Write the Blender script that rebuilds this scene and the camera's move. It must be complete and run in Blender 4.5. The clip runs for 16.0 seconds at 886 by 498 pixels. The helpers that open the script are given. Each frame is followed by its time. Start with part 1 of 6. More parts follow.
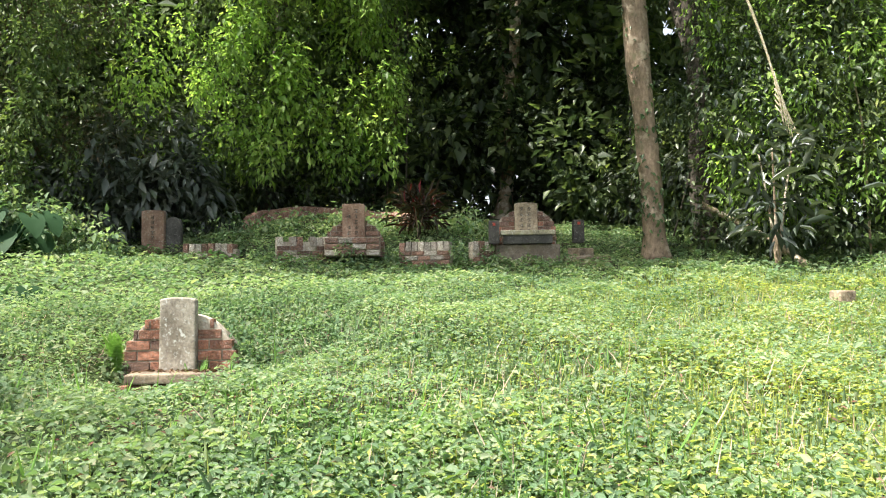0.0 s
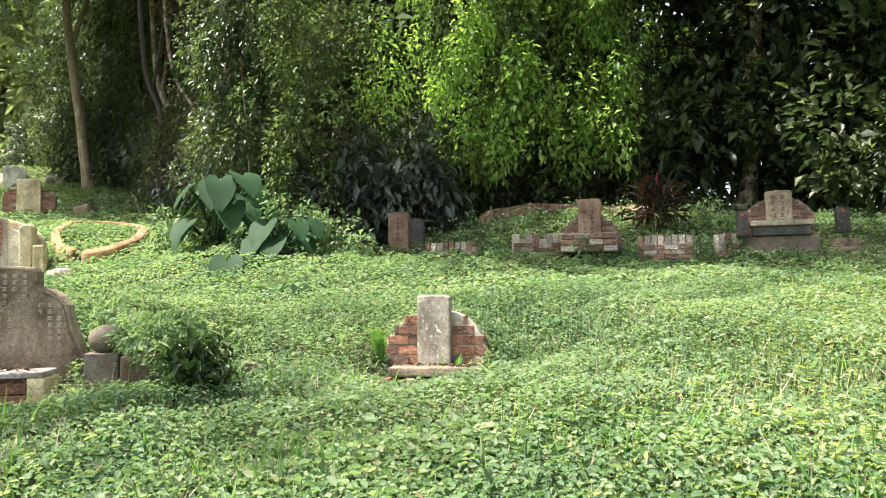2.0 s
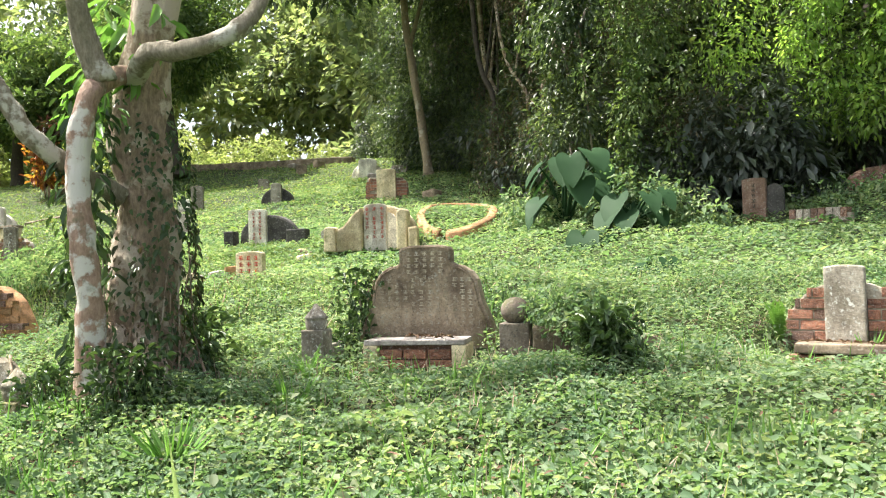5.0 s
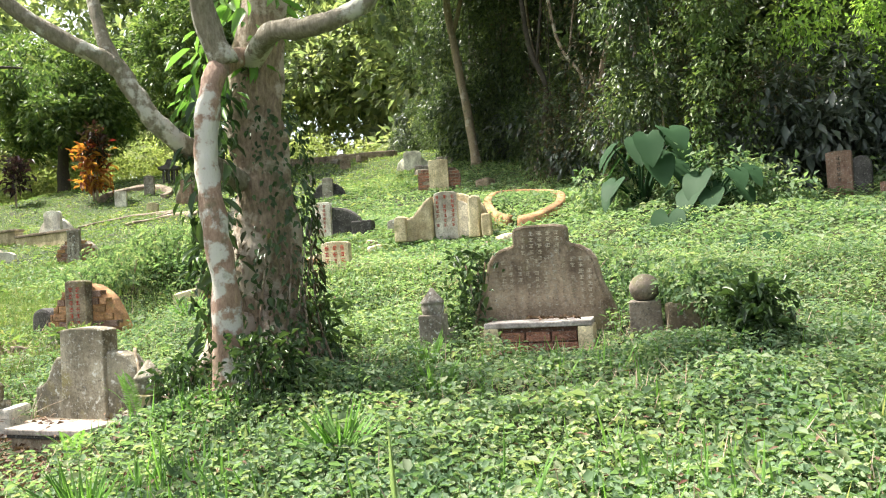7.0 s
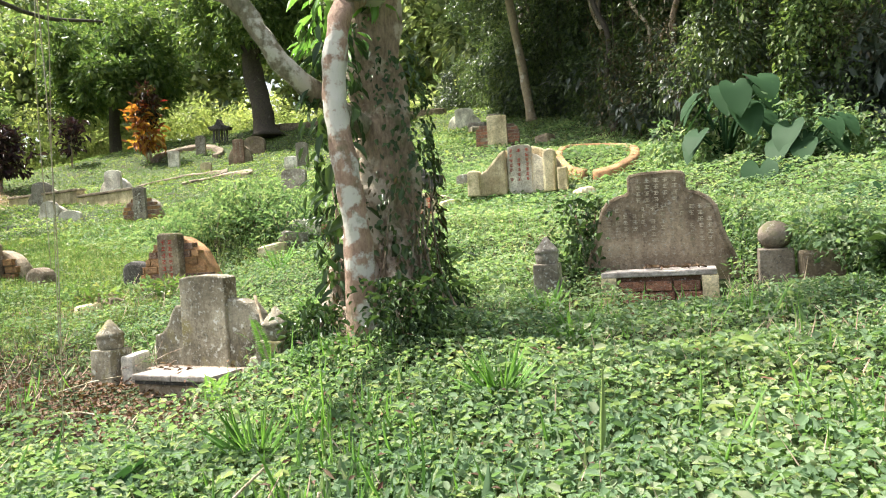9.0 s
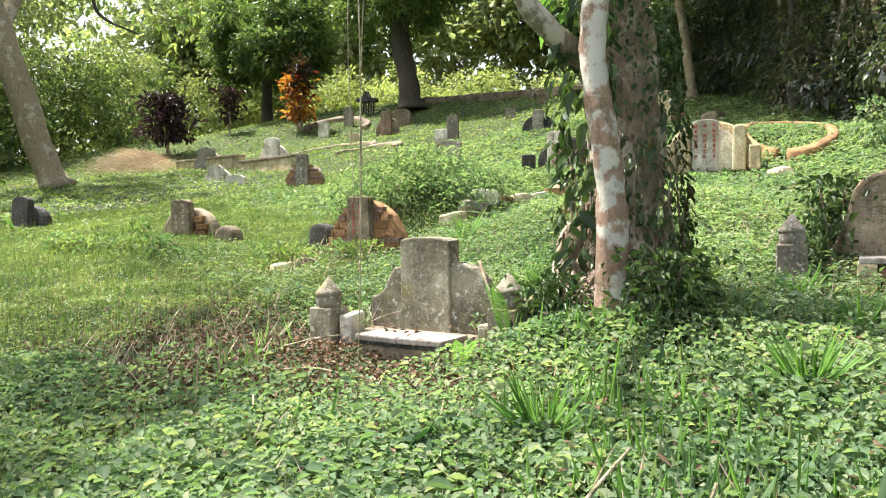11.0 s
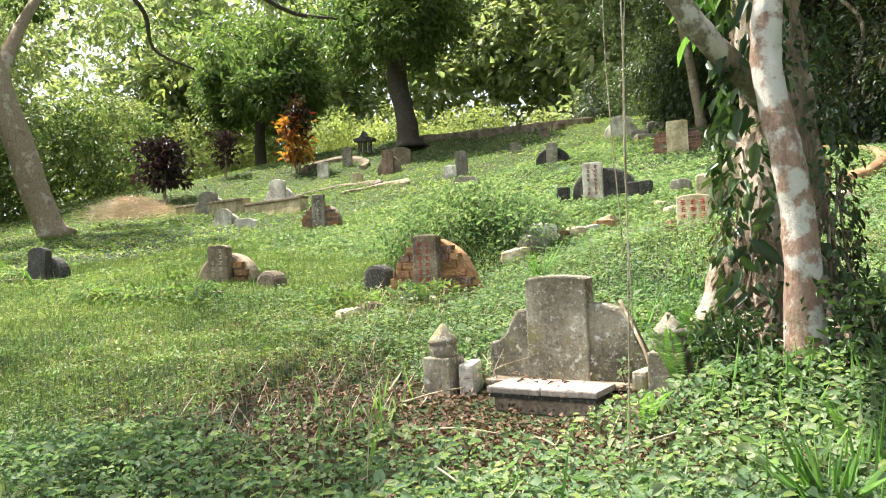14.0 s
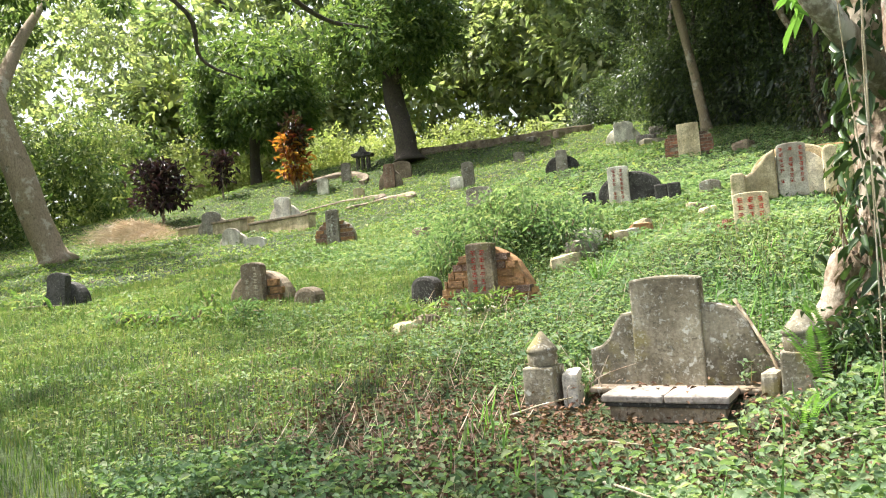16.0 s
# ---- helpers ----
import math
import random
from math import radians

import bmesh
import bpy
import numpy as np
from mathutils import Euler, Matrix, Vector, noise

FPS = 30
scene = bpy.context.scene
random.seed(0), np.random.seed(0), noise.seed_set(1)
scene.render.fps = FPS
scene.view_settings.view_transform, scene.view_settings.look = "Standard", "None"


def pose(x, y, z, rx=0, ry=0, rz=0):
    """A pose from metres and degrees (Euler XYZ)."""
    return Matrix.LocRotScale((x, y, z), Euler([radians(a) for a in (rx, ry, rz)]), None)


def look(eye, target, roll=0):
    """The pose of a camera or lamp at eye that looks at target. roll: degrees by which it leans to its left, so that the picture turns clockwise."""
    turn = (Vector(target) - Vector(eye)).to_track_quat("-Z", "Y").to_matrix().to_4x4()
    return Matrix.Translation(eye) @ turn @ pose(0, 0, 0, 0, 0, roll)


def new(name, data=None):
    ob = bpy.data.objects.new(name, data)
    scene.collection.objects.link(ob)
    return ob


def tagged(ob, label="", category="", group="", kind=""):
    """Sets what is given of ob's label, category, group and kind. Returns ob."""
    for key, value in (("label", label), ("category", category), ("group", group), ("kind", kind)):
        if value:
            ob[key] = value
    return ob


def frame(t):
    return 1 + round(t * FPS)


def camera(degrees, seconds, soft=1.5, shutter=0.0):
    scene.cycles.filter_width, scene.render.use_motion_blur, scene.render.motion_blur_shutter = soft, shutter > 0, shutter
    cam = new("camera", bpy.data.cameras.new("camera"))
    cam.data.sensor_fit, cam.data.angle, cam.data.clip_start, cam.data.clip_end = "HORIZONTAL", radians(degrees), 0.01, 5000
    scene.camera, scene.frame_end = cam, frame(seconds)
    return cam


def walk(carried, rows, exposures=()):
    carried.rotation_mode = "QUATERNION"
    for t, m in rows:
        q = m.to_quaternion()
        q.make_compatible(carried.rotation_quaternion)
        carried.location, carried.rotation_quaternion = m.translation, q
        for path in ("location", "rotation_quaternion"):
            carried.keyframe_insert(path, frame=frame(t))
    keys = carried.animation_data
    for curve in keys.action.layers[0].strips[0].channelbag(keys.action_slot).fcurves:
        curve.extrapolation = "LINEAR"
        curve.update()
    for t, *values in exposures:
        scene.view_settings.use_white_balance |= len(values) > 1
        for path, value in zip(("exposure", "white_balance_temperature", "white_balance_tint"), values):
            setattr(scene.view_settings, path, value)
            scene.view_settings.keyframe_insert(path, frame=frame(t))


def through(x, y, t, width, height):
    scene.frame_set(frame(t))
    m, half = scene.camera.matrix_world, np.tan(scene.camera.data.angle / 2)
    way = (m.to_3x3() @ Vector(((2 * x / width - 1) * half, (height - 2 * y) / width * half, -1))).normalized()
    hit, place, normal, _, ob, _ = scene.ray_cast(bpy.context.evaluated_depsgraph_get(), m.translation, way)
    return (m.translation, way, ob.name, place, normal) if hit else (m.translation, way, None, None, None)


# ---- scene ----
cam = camera(61.0, 16.0, soft=1.1)
PATH = [
    (0, (0.014, 0.089, 1.119), (0.018, 2.085, 1.237), -0.6),
    (0.5, (-0.051, 0.121, 1.115), (-0.143, 2.116, 1.224), -0.7),
    (1, (-0.117, 0.143, 1.121), (-0.345, 2.126, 1.233), -0.6),
    (1.5, (-0.172, 0.135, 1.126), (-0.561, 2.093, 1.24), -0.7),
    (2, (-0.243, 0.074, 1.14), (-0.817, 1.987, 1.253), -0.8),
    (2.5, (-0.326, 0.046, 1.171), (-1.049, 1.907, 1.286), -1.7),
    (3, (-0.433, 0.01, 1.181), (-1.28, 1.818, 1.304), -1.5),
    (3.5, (-0.555, -0.018, 1.179), (-1.521, 1.729, 1.303), -1.7),
    (4, (-0.692, -0.081, 1.162), (-1.771, 1.599, 1.28), -1.6),
    (4.5, (-0.833, -0.176, 1.154), (-2.009, 1.439, 1.248), -1.5),
    (5, (-0.986, -0.32, 1.138), (-2.259, 1.221, 1.201), -1.6),
    (5.2, (-1.068, -0.385, 1.124), (-2.346, 1.152, 1.187), -1.8),
    (7.5, (-1.963, -0.781, 1.037), (-3.319, 0.689, 1.058), -3.9),
    (8, (-2.103, -0.863, 1.018), (-3.499, 0.569, 0.976), -3.7),
    (8.2, (-2.152, -0.872, 1.01), (-3.551, 0.558, 0.966), -3.6),
    (10.3, (-2.99, -1.476, 0.925), (-4.462, -0.124, 0.844), -2.0),
    (10.5, (-3.048, -1.453, 0.932), (-4.559, -0.145, 0.847), -1.8),
    (11, (-3.33, -1.54, 0.901), (-4.942, -0.359, 0.812), -0.9),
    (11.5, (-3.525, -1.606, 0.908), (-5.162, -0.461, 0.812), 0.1),
    (12, (-3.711, -1.642, 0.903), (-5.34, -0.486, 0.802), 0.3),
    (12.5, (-3.913, -1.744, 0.897), (-5.537, -0.582, 0.798), 0.1),
    (13, (-4.064, -1.912, 0.896), (-5.688, -0.746, 0.84), -0.9),
    (13.5, (-4.283, -1.973, 0.934), (-5.895, -0.79, 0.906), -1.8),
    (14, (-4.495, -2.106, 0.937), (-6.075, -0.881, 0.947), -2.8),
    (14.5, (-4.684, -2.298, 0.923), (-6.249, -1.052, 0.949), -3.0),
    (15, (-4.885, -2.431, 0.914), (-6.445, -1.179, 0.952), -3.4),
    (15.5, (-5.092, -2.499, 0.916), (-6.653, -1.249, 0.955), -3.9),
    (16, (-5.241, -2.584, 0.931), (-6.797, -1.328, 0.976), -4.9),
]
walk(cam, [(t, look(eye, target, roll)) for t, eye, target, roll in PATH],
     ((0, 1.5), (4, 1.6), (8, 1.53), (12, 1.44), (16, 1.44)))

# ---- daylight ----
SUN_AZ, SUN_EL = radians(247), radians(62)
SUN_DIR = Vector((math.sin(SUN_AZ) * math.cos(SUN_EL), math.cos(SUN_AZ) * math.cos(SUN_EL), math.sin(SUN_EL)))
world = bpy.data.worlds.new("sky")
scene.world = world
world.use_nodes = True
wn = world.node_tree
sky = wn.nodes.new("ShaderNodeTexSky")
sky.sky_type, sky.sun_disc = "NISHITA", False
sky.sun_elevation, sky.sun_rotation = SUN_EL, SUN_AZ
sky.air_density, sky.dust_density = 1.0, 4.0
haze = wn.nodes.new("ShaderNodeHueSaturation")
haze.inputs["Saturation"].default_value = 0.45
wn.links.new(sky.outputs[0], haze.inputs["Color"])
wn.links.new(haze.outputs[0], wn.nodes["Background"].inputs[0])
wn.nodes["Background"].inputs[1].default_value = 0.14
sun = new("sun", bpy.data.lights.new("sun", "SUN"))
sun.data.energy, sun.data.angle, sun.data.color = 4.6, radians(1.0), (1.0, 0.95, 0.86)
sun.matrix_world = look(tuple(SUN_DIR * 60), (0, 0, 0))

# ---- materials ----


def nodes_of(name):
    m = bpy.data.materials.new(name)
    m.use_nodes = True
    t = m.node_tree
    return m, t, t.nodes["Principled BSDF"]


def add(t, kind, **values):
    n = t.nodes.new(kind)
    for k, v in values.items():
        n.inputs[k].default_value = v
    return n


def ramp(t, fac, stops):
    r = t.nodes.new("ShaderNodeValToRGB")
    e = r.color_ramp.elements
    while len(e) < len(stops):
        e.new(0.5)
    for el, (p, c) in zip(e, stops):
        el.position, el.color = p, (*c, 1) if len(c) == 3 else c
    t.links.new(fac, r.inputs[0])
    return r.outputs[0]


def mix(t, fac, a, b, mode="MIX"):
    n = t.nodes.new("ShaderNodeMix")
    n.data_type, n.blend_type = "RGBA", mode
    for sock, v in ((n.inputs[0], fac), (n.inputs[6], a), (n.inputs[7], b)):
        if isinstance(v, (int, float)):
            sock.default_value = v
        elif isinstance(v, tuple):
            sock.default_value = (*v, 1)
        else:
            t.links.new(v, sock)
    return n.outputs[2]


def coords(t):
    """Object coordinates, shifted for each object by its own random number."""
    tc, oi = t.nodes.new("ShaderNodeTexCoord"), t.nodes.new("ShaderNodeObjectInfo")
    s = t.nodes.new("ShaderNodeVectorMath")
    s.operation = "SCALE"
    cx = t.nodes.new("ShaderNodeCombineXYZ")
    for i in range(3):
        t.links.new(oi.outputs["Random"], cx.inputs[i])
    t.links.new(cx.outputs[0], s.inputs[0])
    s.inputs["Scale"].default_value = 37.0
    a = t.nodes.new("ShaderNodeVectorMath")
    t.links.new(tc.outputs["Object"], a.inputs[0])
    t.links.new(s.outputs[0], a.inputs[1])
    return a.outputs[0], oi.outputs["Random"]


def noise_tex(t, vec, scale, detail=6, rough=0.6):
    n = add(t, "ShaderNodeTexNoise", Scale=scale, Detail=detail, Roughness=rough)
    t.links.new(vec, n.inputs["Vector"])
    return n.outputs[0]


def bump(t, bsdf, height, strength, dist=0.02):
    b = add(t, "ShaderNodeBump", Strength=strength, Distance=dist)
    t.links.new(height, b.inputs["Height"])
    t.links.new(b.outputs[0], bsdf.inputs["Normal"])


def stone(name, dark, light, lichen=(0.6, 0.6, 0.55), lichen_at=0.66, moss=(0.1, 0.13, 0.04), moss_at=0.62, scale=3.0, rough=0.9, bump_by=0.8, vary=0.25, speckle=0.5):
    """Weathered stone, plaster or brick with stains, lichen spots and a film of moss."""
    m, t, p = nodes_of(name)
    v, rnd = coords(t)
    big, fine, blot = noise_tex(t, v, scale), noise_tex(t, v, scale * 14, 4), noise_tex(t, v, scale * 3.1, 3)
    c = ramp(t, big, [(0.32, dark), (0.66, light)])
    c = mix(t, 0.65, c, ramp(t, fine, [(0.3, (0.45, 0.45, 0.45)), (0.7, (1.25, 1.25, 1.25))]), "MULTIPLY")
    mp = t.nodes.new("ShaderNodeMapping")
    mp.inputs["Scale"].default_value = (1, 1, 0.16)
    t.links.new(v, mp.inputs[0])
    c = mix(t, 0.5, c, ramp(t, noise_tex(t, mp.outputs[0], scale * 2.2, 4, 0.7), [(0.34, (0.6, 0.56, 0.5)), (0.62, (1.3, 1.28, 1.22))]), "MULTIPLY")
    c = mix(t, 0.7, c, ramp(t, noise_tex(t, v, scale * 0.8, 4), [(0.36, (0.55, 0.5, 0.44)), (0.6, (1.35, 1.35, 1.35))]), "MULTIPLY")
    tone = ramp(t, rnd, [(0, (1 - vary,) * 3), (1, (1 + vary,) * 3)])
    c = mix(t, 1.0, c, tone, "MULTIPLY")
    c = mix(t, ramp(t, noise_tex(t, v, scale * 1.3, 5), [(moss_at, (0, 0, 0)), (moss_at + 0.12, (0.8, 0.8, 0.8))]), c, moss)
    c = mix(t, ramp(t, blot, [(lichen_at, (0, 0, 0)), (lichen_at + 0.04, (0.85, 0.85, 0.85))]), c, lichen)
    spots = noise_tex(t, v, scale * 9, 3, 0.75)
    c = mix(t, ramp(t, spots, [(0.57, (0, 0, 0)), (0.63, (speckle,) * 3)]), c, lichen)
    c = mix(t, ramp(t, noise_tex(t, v, scale * 6.5, 4, 0.75), [(0.56, (0, 0, 0)), (0.66, (speckle * 1.2,) * 3)]), c, tuple(x * 0.45 for x in dark))
    t.links.new(c, p.inputs["Base Color"])
    p.inputs["Roughness"].default_value = rough
    bump(t, p, mix(t, 0.5, big, mix(t, 0.5, fine, spots)), bump_by)
    return m


def leaf(name, cols, rough=0.45, through=0.35, tint=(1.14, 1.0, 1.4), gloss=0.25):
    """Leaf tissue: light passes through it, and each leaf has its own tone."""
    m, t, p = nodes_of(name)
    g = t.nodes.new("ShaderNodeNewGeometry")
    stops = [(i / (len(cols) - 1), tuple(x * k for x, k in zip(c, tint))) for i, c in enumerate(cols)]
    c = ramp(t, g.outputs["Random Per Island"], stops)
    tc = t.nodes.new("ShaderNodeTexCoord")
    patch = noise_tex(t, tc.outputs["Object"], 0.55, 3)
    c = mix(t, 0.7, c, ramp(t, patch, [(0.35, (0.62, 0.7, 0.62)), (0.65, (1.3, 1.2, 1.05))]), "MULTIPLY")
    t.links.new(c, p.inputs["Base Color"])
    p.inputs["Roughness"].default_value = rough
    p.inputs["Specular IOR Level"].default_value = gloss
    tr = t.nodes.new("ShaderNodeBsdfTranslucent")
    t.links.new(mix(t, 1.0, c, (1.4, 1.55, 0.8), "MULTIPLY"), tr.inputs["Color"])
    mx = t.nodes.new("ShaderNodeMixShader")
    mx.inputs[0].default_value = through
    t.links.new(p.outputs[0], mx.inputs[1])
    t.links.new(tr.outputs[0], mx.inputs[2])
    t.links.new(mx.outputs[0], t.nodes["Material Output"].inputs[0])
    return m


def bark(name, dark, light, patch, patch_at=0.55, scale=2.5, bump_by=0.8):
    m, t, p = nodes_of(name)
    v, rnd = coords(t)
    mp = t.nodes.new("ShaderNodeMapping")
    mp.inputs["Scale"].default_value = (1, 1, 0.45)
    t.links.new(v, mp.inputs[0])
    fine = noise_tex(t, mp.outputs[0], scale * 9, 6, 0.7)
    c = ramp(t, fine, [(0.3, dark), (0.7, light)])
    c = mix(t, ramp(t, noise_tex(t, v, scale, 5, 0.65), [(patch_at, (0, 0, 0)), (patch_at + 0.06, (0.9, 0.9, 0.9))]), c, patch)
    c = mix(t, ramp(t, noise_tex(t, v, scale * 1.7, 4), [(0.58, (0, 0, 0)), (0.7, (0.7, 0.7, 0.7))]), c, (0.09, 0.1, 0.045))
    t.links.new(c, p.inputs["Base Color"])
    p.inputs["Roughness"].default_value = 0.9
    bump(t, p, fine, bump_by, 0.03)
    return m


M_GREY = stone("grey_granite", (0.15, 0.13, 0.1), (0.37, 0.34, 0.29), lichen=(0.62, 0.62, 0.57), lichen_at=0.63)
M_TABLET = stone("brown_stained_tablet", (0.12, 0.09, 0.062), (0.36, 0.29, 0.21), lichen=(0.42, 0.39, 0.33), lichen_at=0.68, moss=(0.19, 0.17, 0.07), moss_at=0.6)
M_MOSSY = stone("mossy_grey_stone", (0.13, 0.115, 0.08), (0.37, 0.34, 0.26), lichen=(0.6, 0.6, 0.54), lichen_at=0.63, moss=(0.24, 0.21, 0.08), moss_at=0.54)
M_WHITE = stone("pale_plaster", (0.6, 0.56, 0.49), (0.85, 0.82, 0.74), lichen=(0.25, 0.22, 0.16), lichen_at=0.68, moss=(0.3, 0.27, 0.12), moss_at=0.62)
M_CREAM = stone("ochre_plaster", (0.48, 0.39, 0.24), (0.76, 0.66, 0.46), lichen=(0.2, 0.18, 0.12), lichen_at=0.68, moss=(0.22, 0.22, 0.08), moss_at=0.6)
M_DARK = stone("black_weathered_stone", (0.035, 0.034, 0.033), (0.1, 0.095, 0.09), lichen=(0.25, 0.25, 0.22), lichen_at=0.74, moss=(0.06, 0.08, 0.03), moss_at=0.66)
M_SOOT = stone("sooty_brown_stone", (0.07, 0.058, 0.045), (0.2, 0.165, 0.13), lichen=(0.3, 0.28, 0.24), lichen_at=0.68, moss=(0.12, 0.12, 0.05), moss_at=0.58)
M_PINK = stone("reddish_slab", (0.26, 0.15, 0.11), (0.42, 0.29, 0.22), lichen=(0.4, 0.36, 0.3), lichen_at=0.72, moss=(0.14, 0.13, 0.07), moss_at=0.66)
M_BRICK = stone("weathered_red_brick", (0.17, 0.07, 0.045), (0.42, 0.19, 0.12), lichen=(0.5, 0.46, 0.41), lichen_at=0.63, moss=(0.1, 0.095, 0.05), moss_at=0.58, scale=4, vary=0.4)
M_BRICKD = stone("dark_sooty_brick", (0.1, 0.055, 0.04), (0.25, 0.14, 0.1), lichen=(0.6, 0.58, 0.54), lichen_at=0.66, moss=(0.07, 0.08, 0.04), moss_at=0.6, scale=4, vary=0.4)
M_BRICKO = stone("orange_brick", (0.19, 0.1, 0.045), (0.42, 0.23, 0.11), lichen=(0.3, 0.22, 0.14), lichen_at=0.66, moss=(0.17, 0.14, 0.055), moss_at=0.58, scale=4, vary=0.3)
M_LIME = stone("whitewashed_brick", (0.3, 0.26, 0.22), (0.6, 0.57, 0.52), lichen=(0.16, 0.1, 0.075), lichen_at=0.56, moss=(0.14, 0.13, 0.07), moss_at=0.6, scale=6, vary=0.35)
M_MORTAR = stone("old_mortar", (0.26, 0.22, 0.17), (0.48, 0.43, 0.36), lichen_at=0.74, moss_at=0.6)
M_ALTAR = stone("grey_altar_slab", (0.22, 0.2, 0.18), (0.42, 0.38, 0.36), lichen=(0.2, 0.18, 0.15), lichen_at=0.64, moss=(0.2, 0.19, 0.12), moss_at=0.62)
M_RED = stone("faded_red_paint", (0.4, 0.05, 0.035), (0.5, 0.09, 0.06), lichen_at=0.8, moss_at=0.8)
# Dark colour of the letter bars paints the shade inside carved strokes.
M_CARVE = stone("carved_shadow", (0.06, 0.05, 0.04), (0.12, 0.1, 0.08), lichen_at=0.8, moss_at=0.8)
M_CARVEL = stone("pale_carving", (0.34, 0.29, 0.22), (0.46, 0.41, 0.32), lichen_at=0.8, moss_at=0.64)
M_BARKW = bark("pale_lichen_bark", (0.2, 0.12, 0.085), (0.42, 0.29, 0.21), (0.6, 0.58, 0.52), 0.5, 3.2)
M_BARK = bark("brown_bark", (0.13, 0.09, 0.06), (0.4, 0.3, 0.21), (0.52, 0.44, 0.35), 0.5, 3.0, 1.0)
# Darker copy of the brown bark, with the wood's shade in its colour.
M_TALL = bark("shaded_brown_bark", (0.1, 0.07, 0.045), (0.3, 0.22, 0.15), (0.38, 0.31, 0.23), 0.56)
M_LIMB = bark("mossy_grey_bark", (0.11, 0.095, 0.06), (0.3, 0.26, 0.19), (0.5, 0.48, 0.4), 0.54, 3.4)
M_BARKD = bark("dark_bark", (0.03, 0.025, 0.02), (0.1, 0.08, 0.06), (0.2, 0.18, 0.14), 0.64)
M_BARKL = bark("tan_bark", (0.2, 0.15, 0.1), (0.42, 0.33, 0.22), (0.5, 0.44, 0.34), 0.56)
M_VINE = bark("dry_vine", (0.3, 0.25, 0.15), (0.52, 0.45, 0.3), (0.5, 0.46, 0.36), 0.5, 8)
L_GROUND = leaf("ground_creeper_leaf", [(0.085, 0.16, 0.06), (0.125, 0.23, 0.085), (0.175, 0.285, 0.115), (0.25, 0.33, 0.14)], 0.55, 0.42, tint=(1.22, 1.03, 1.62), gloss=0.1)
L_GRASS = leaf("grass_blade", [(0.09, 0.175, 0.045), (0.14, 0.25, 0.065), (0.2, 0.295, 0.085), (0.27, 0.3, 0.115)], 0.55, 0.35)
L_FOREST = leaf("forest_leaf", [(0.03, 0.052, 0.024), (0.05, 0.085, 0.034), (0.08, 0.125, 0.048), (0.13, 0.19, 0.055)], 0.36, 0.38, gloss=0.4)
# Brighter copy of the forest leaf: sunlight is put into its colour.
L_FOREST_LIT = leaf("sunlit_tint_forest_leaf", [(0.18, 0.3, 0.09), (0.28, 0.42, 0.13), (0.4, 0.52, 0.18), (0.1, 0.18, 0.06)], 0.45, 0.55, tint=(1, 1, 1))
L_BROWN = leaf("dead_hanging_leaf", [(0.06, 0.045, 0.03), (0.1, 0.075, 0.05), (0.05, 0.06, 0.03), (0.15, 0.115, 0.08)], 0.7, 0.2, tint=(1, 1, 1))
# Paled leaf colour: distance haze is painted in here.
L_HILL = leaf("haze_tinted_hill_leaf", [(0.14, 0.2, 0.1), (0.23, 0.3, 0.14), (0.33, 0.4, 0.18)], 0.5, 0.5)
L_GREY = leaf("shiny_forest_leaf", [(0.045, 0.07, 0.045), (0.07, 0.1, 0.06), (0.1, 0.13, 0.08)], 0.3, 0.2, gloss=0.5)
L_CUT = leaf("cut_dry_brush", [(0.4, 0.31, 0.26), (0.5, 0.4, 0.35), (0.58, 0.48, 0.43)], 0.7, 0.1, tint=(1, 1, 1))
# Light yellow-green that carries the look of sun on far and edge foliage.
L_LIME = leaf("sunlit_tint_shrub_leaf", [(0.2, 0.28, 0.09), (0.29, 0.37, 0.13), (0.37, 0.43, 0.18)], 0.5, 0.45)
L_TREE = leaf("tree_leaf", [(0.06, 0.11, 0.035), (0.1, 0.17, 0.05), (0.16, 0.23, 0.065)], 0.4, 0.4)
L_IVY = leaf("ivy_leaf", [(0.03, 0.06, 0.02), (0.05, 0.1, 0.03), (0.08, 0.14, 0.04)], 0.3, 0.2)
L_TARO = leaf("elephant_ear_leaf", [(0.022, 0.055, 0.024), (0.035, 0.08, 0.03)], 0.62, 0.3, tint=(1, 1, 1.2), gloss=0.15)
L_FERN = leaf("fern_frond", [(0.12, 0.27, 0.05), (0.18, 0.36, 0.08)], 0.45, 0.4)
L_RED = leaf("dark_red_leaf", [(0.025, 0.012, 0.014), (0.04, 0.04, 0.02), (0.04, 0.015, 0.02), (0.05, 0.07, 0.03), (0.2, 0.02, 0.03)], 0.4, 0.2, tint=(1, 1, 1))
L_PURPLE = leaf("blackish_purple_leaf", [(0.02, 0.012, 0.015), (0.04, 0.02, 0.025), (0.03, 0.035, 0.02)], 0.35, 0.2)
L_CROTON = leaf("orange_croton_leaf", [(0.1, 0.03, 0.03), (0.34, 0.1, 0.05), (0.55, 0.32, 0.07), (0.45, 0.17, 0.05), (0.2, 0.06, 0.04)], 0.4, 0.3, tint=(1, 1, 1))
# Yellowish weed colour, brightened to stand for direct sun.
L_WEED_LIT = leaf("sunlit_tint_weed_leaf", [(0.2, 0.27, 0.06), (0.29, 0.35, 0.085), (0.34, 0.4, 0.11), (0.38, 0.42, 0.14)], 0.55, 0.4, tint=(1.05, 1, 1.1))
L_DRY = leaf("fallen_dry_leaf", [(0.07, 0.04, 0.027), (0.12, 0.07, 0.05), (0.2, 0.135, 0.09), (0.1, 0.045, 0.033)], 0.7, 0.1, tint=(1, 1, 1))
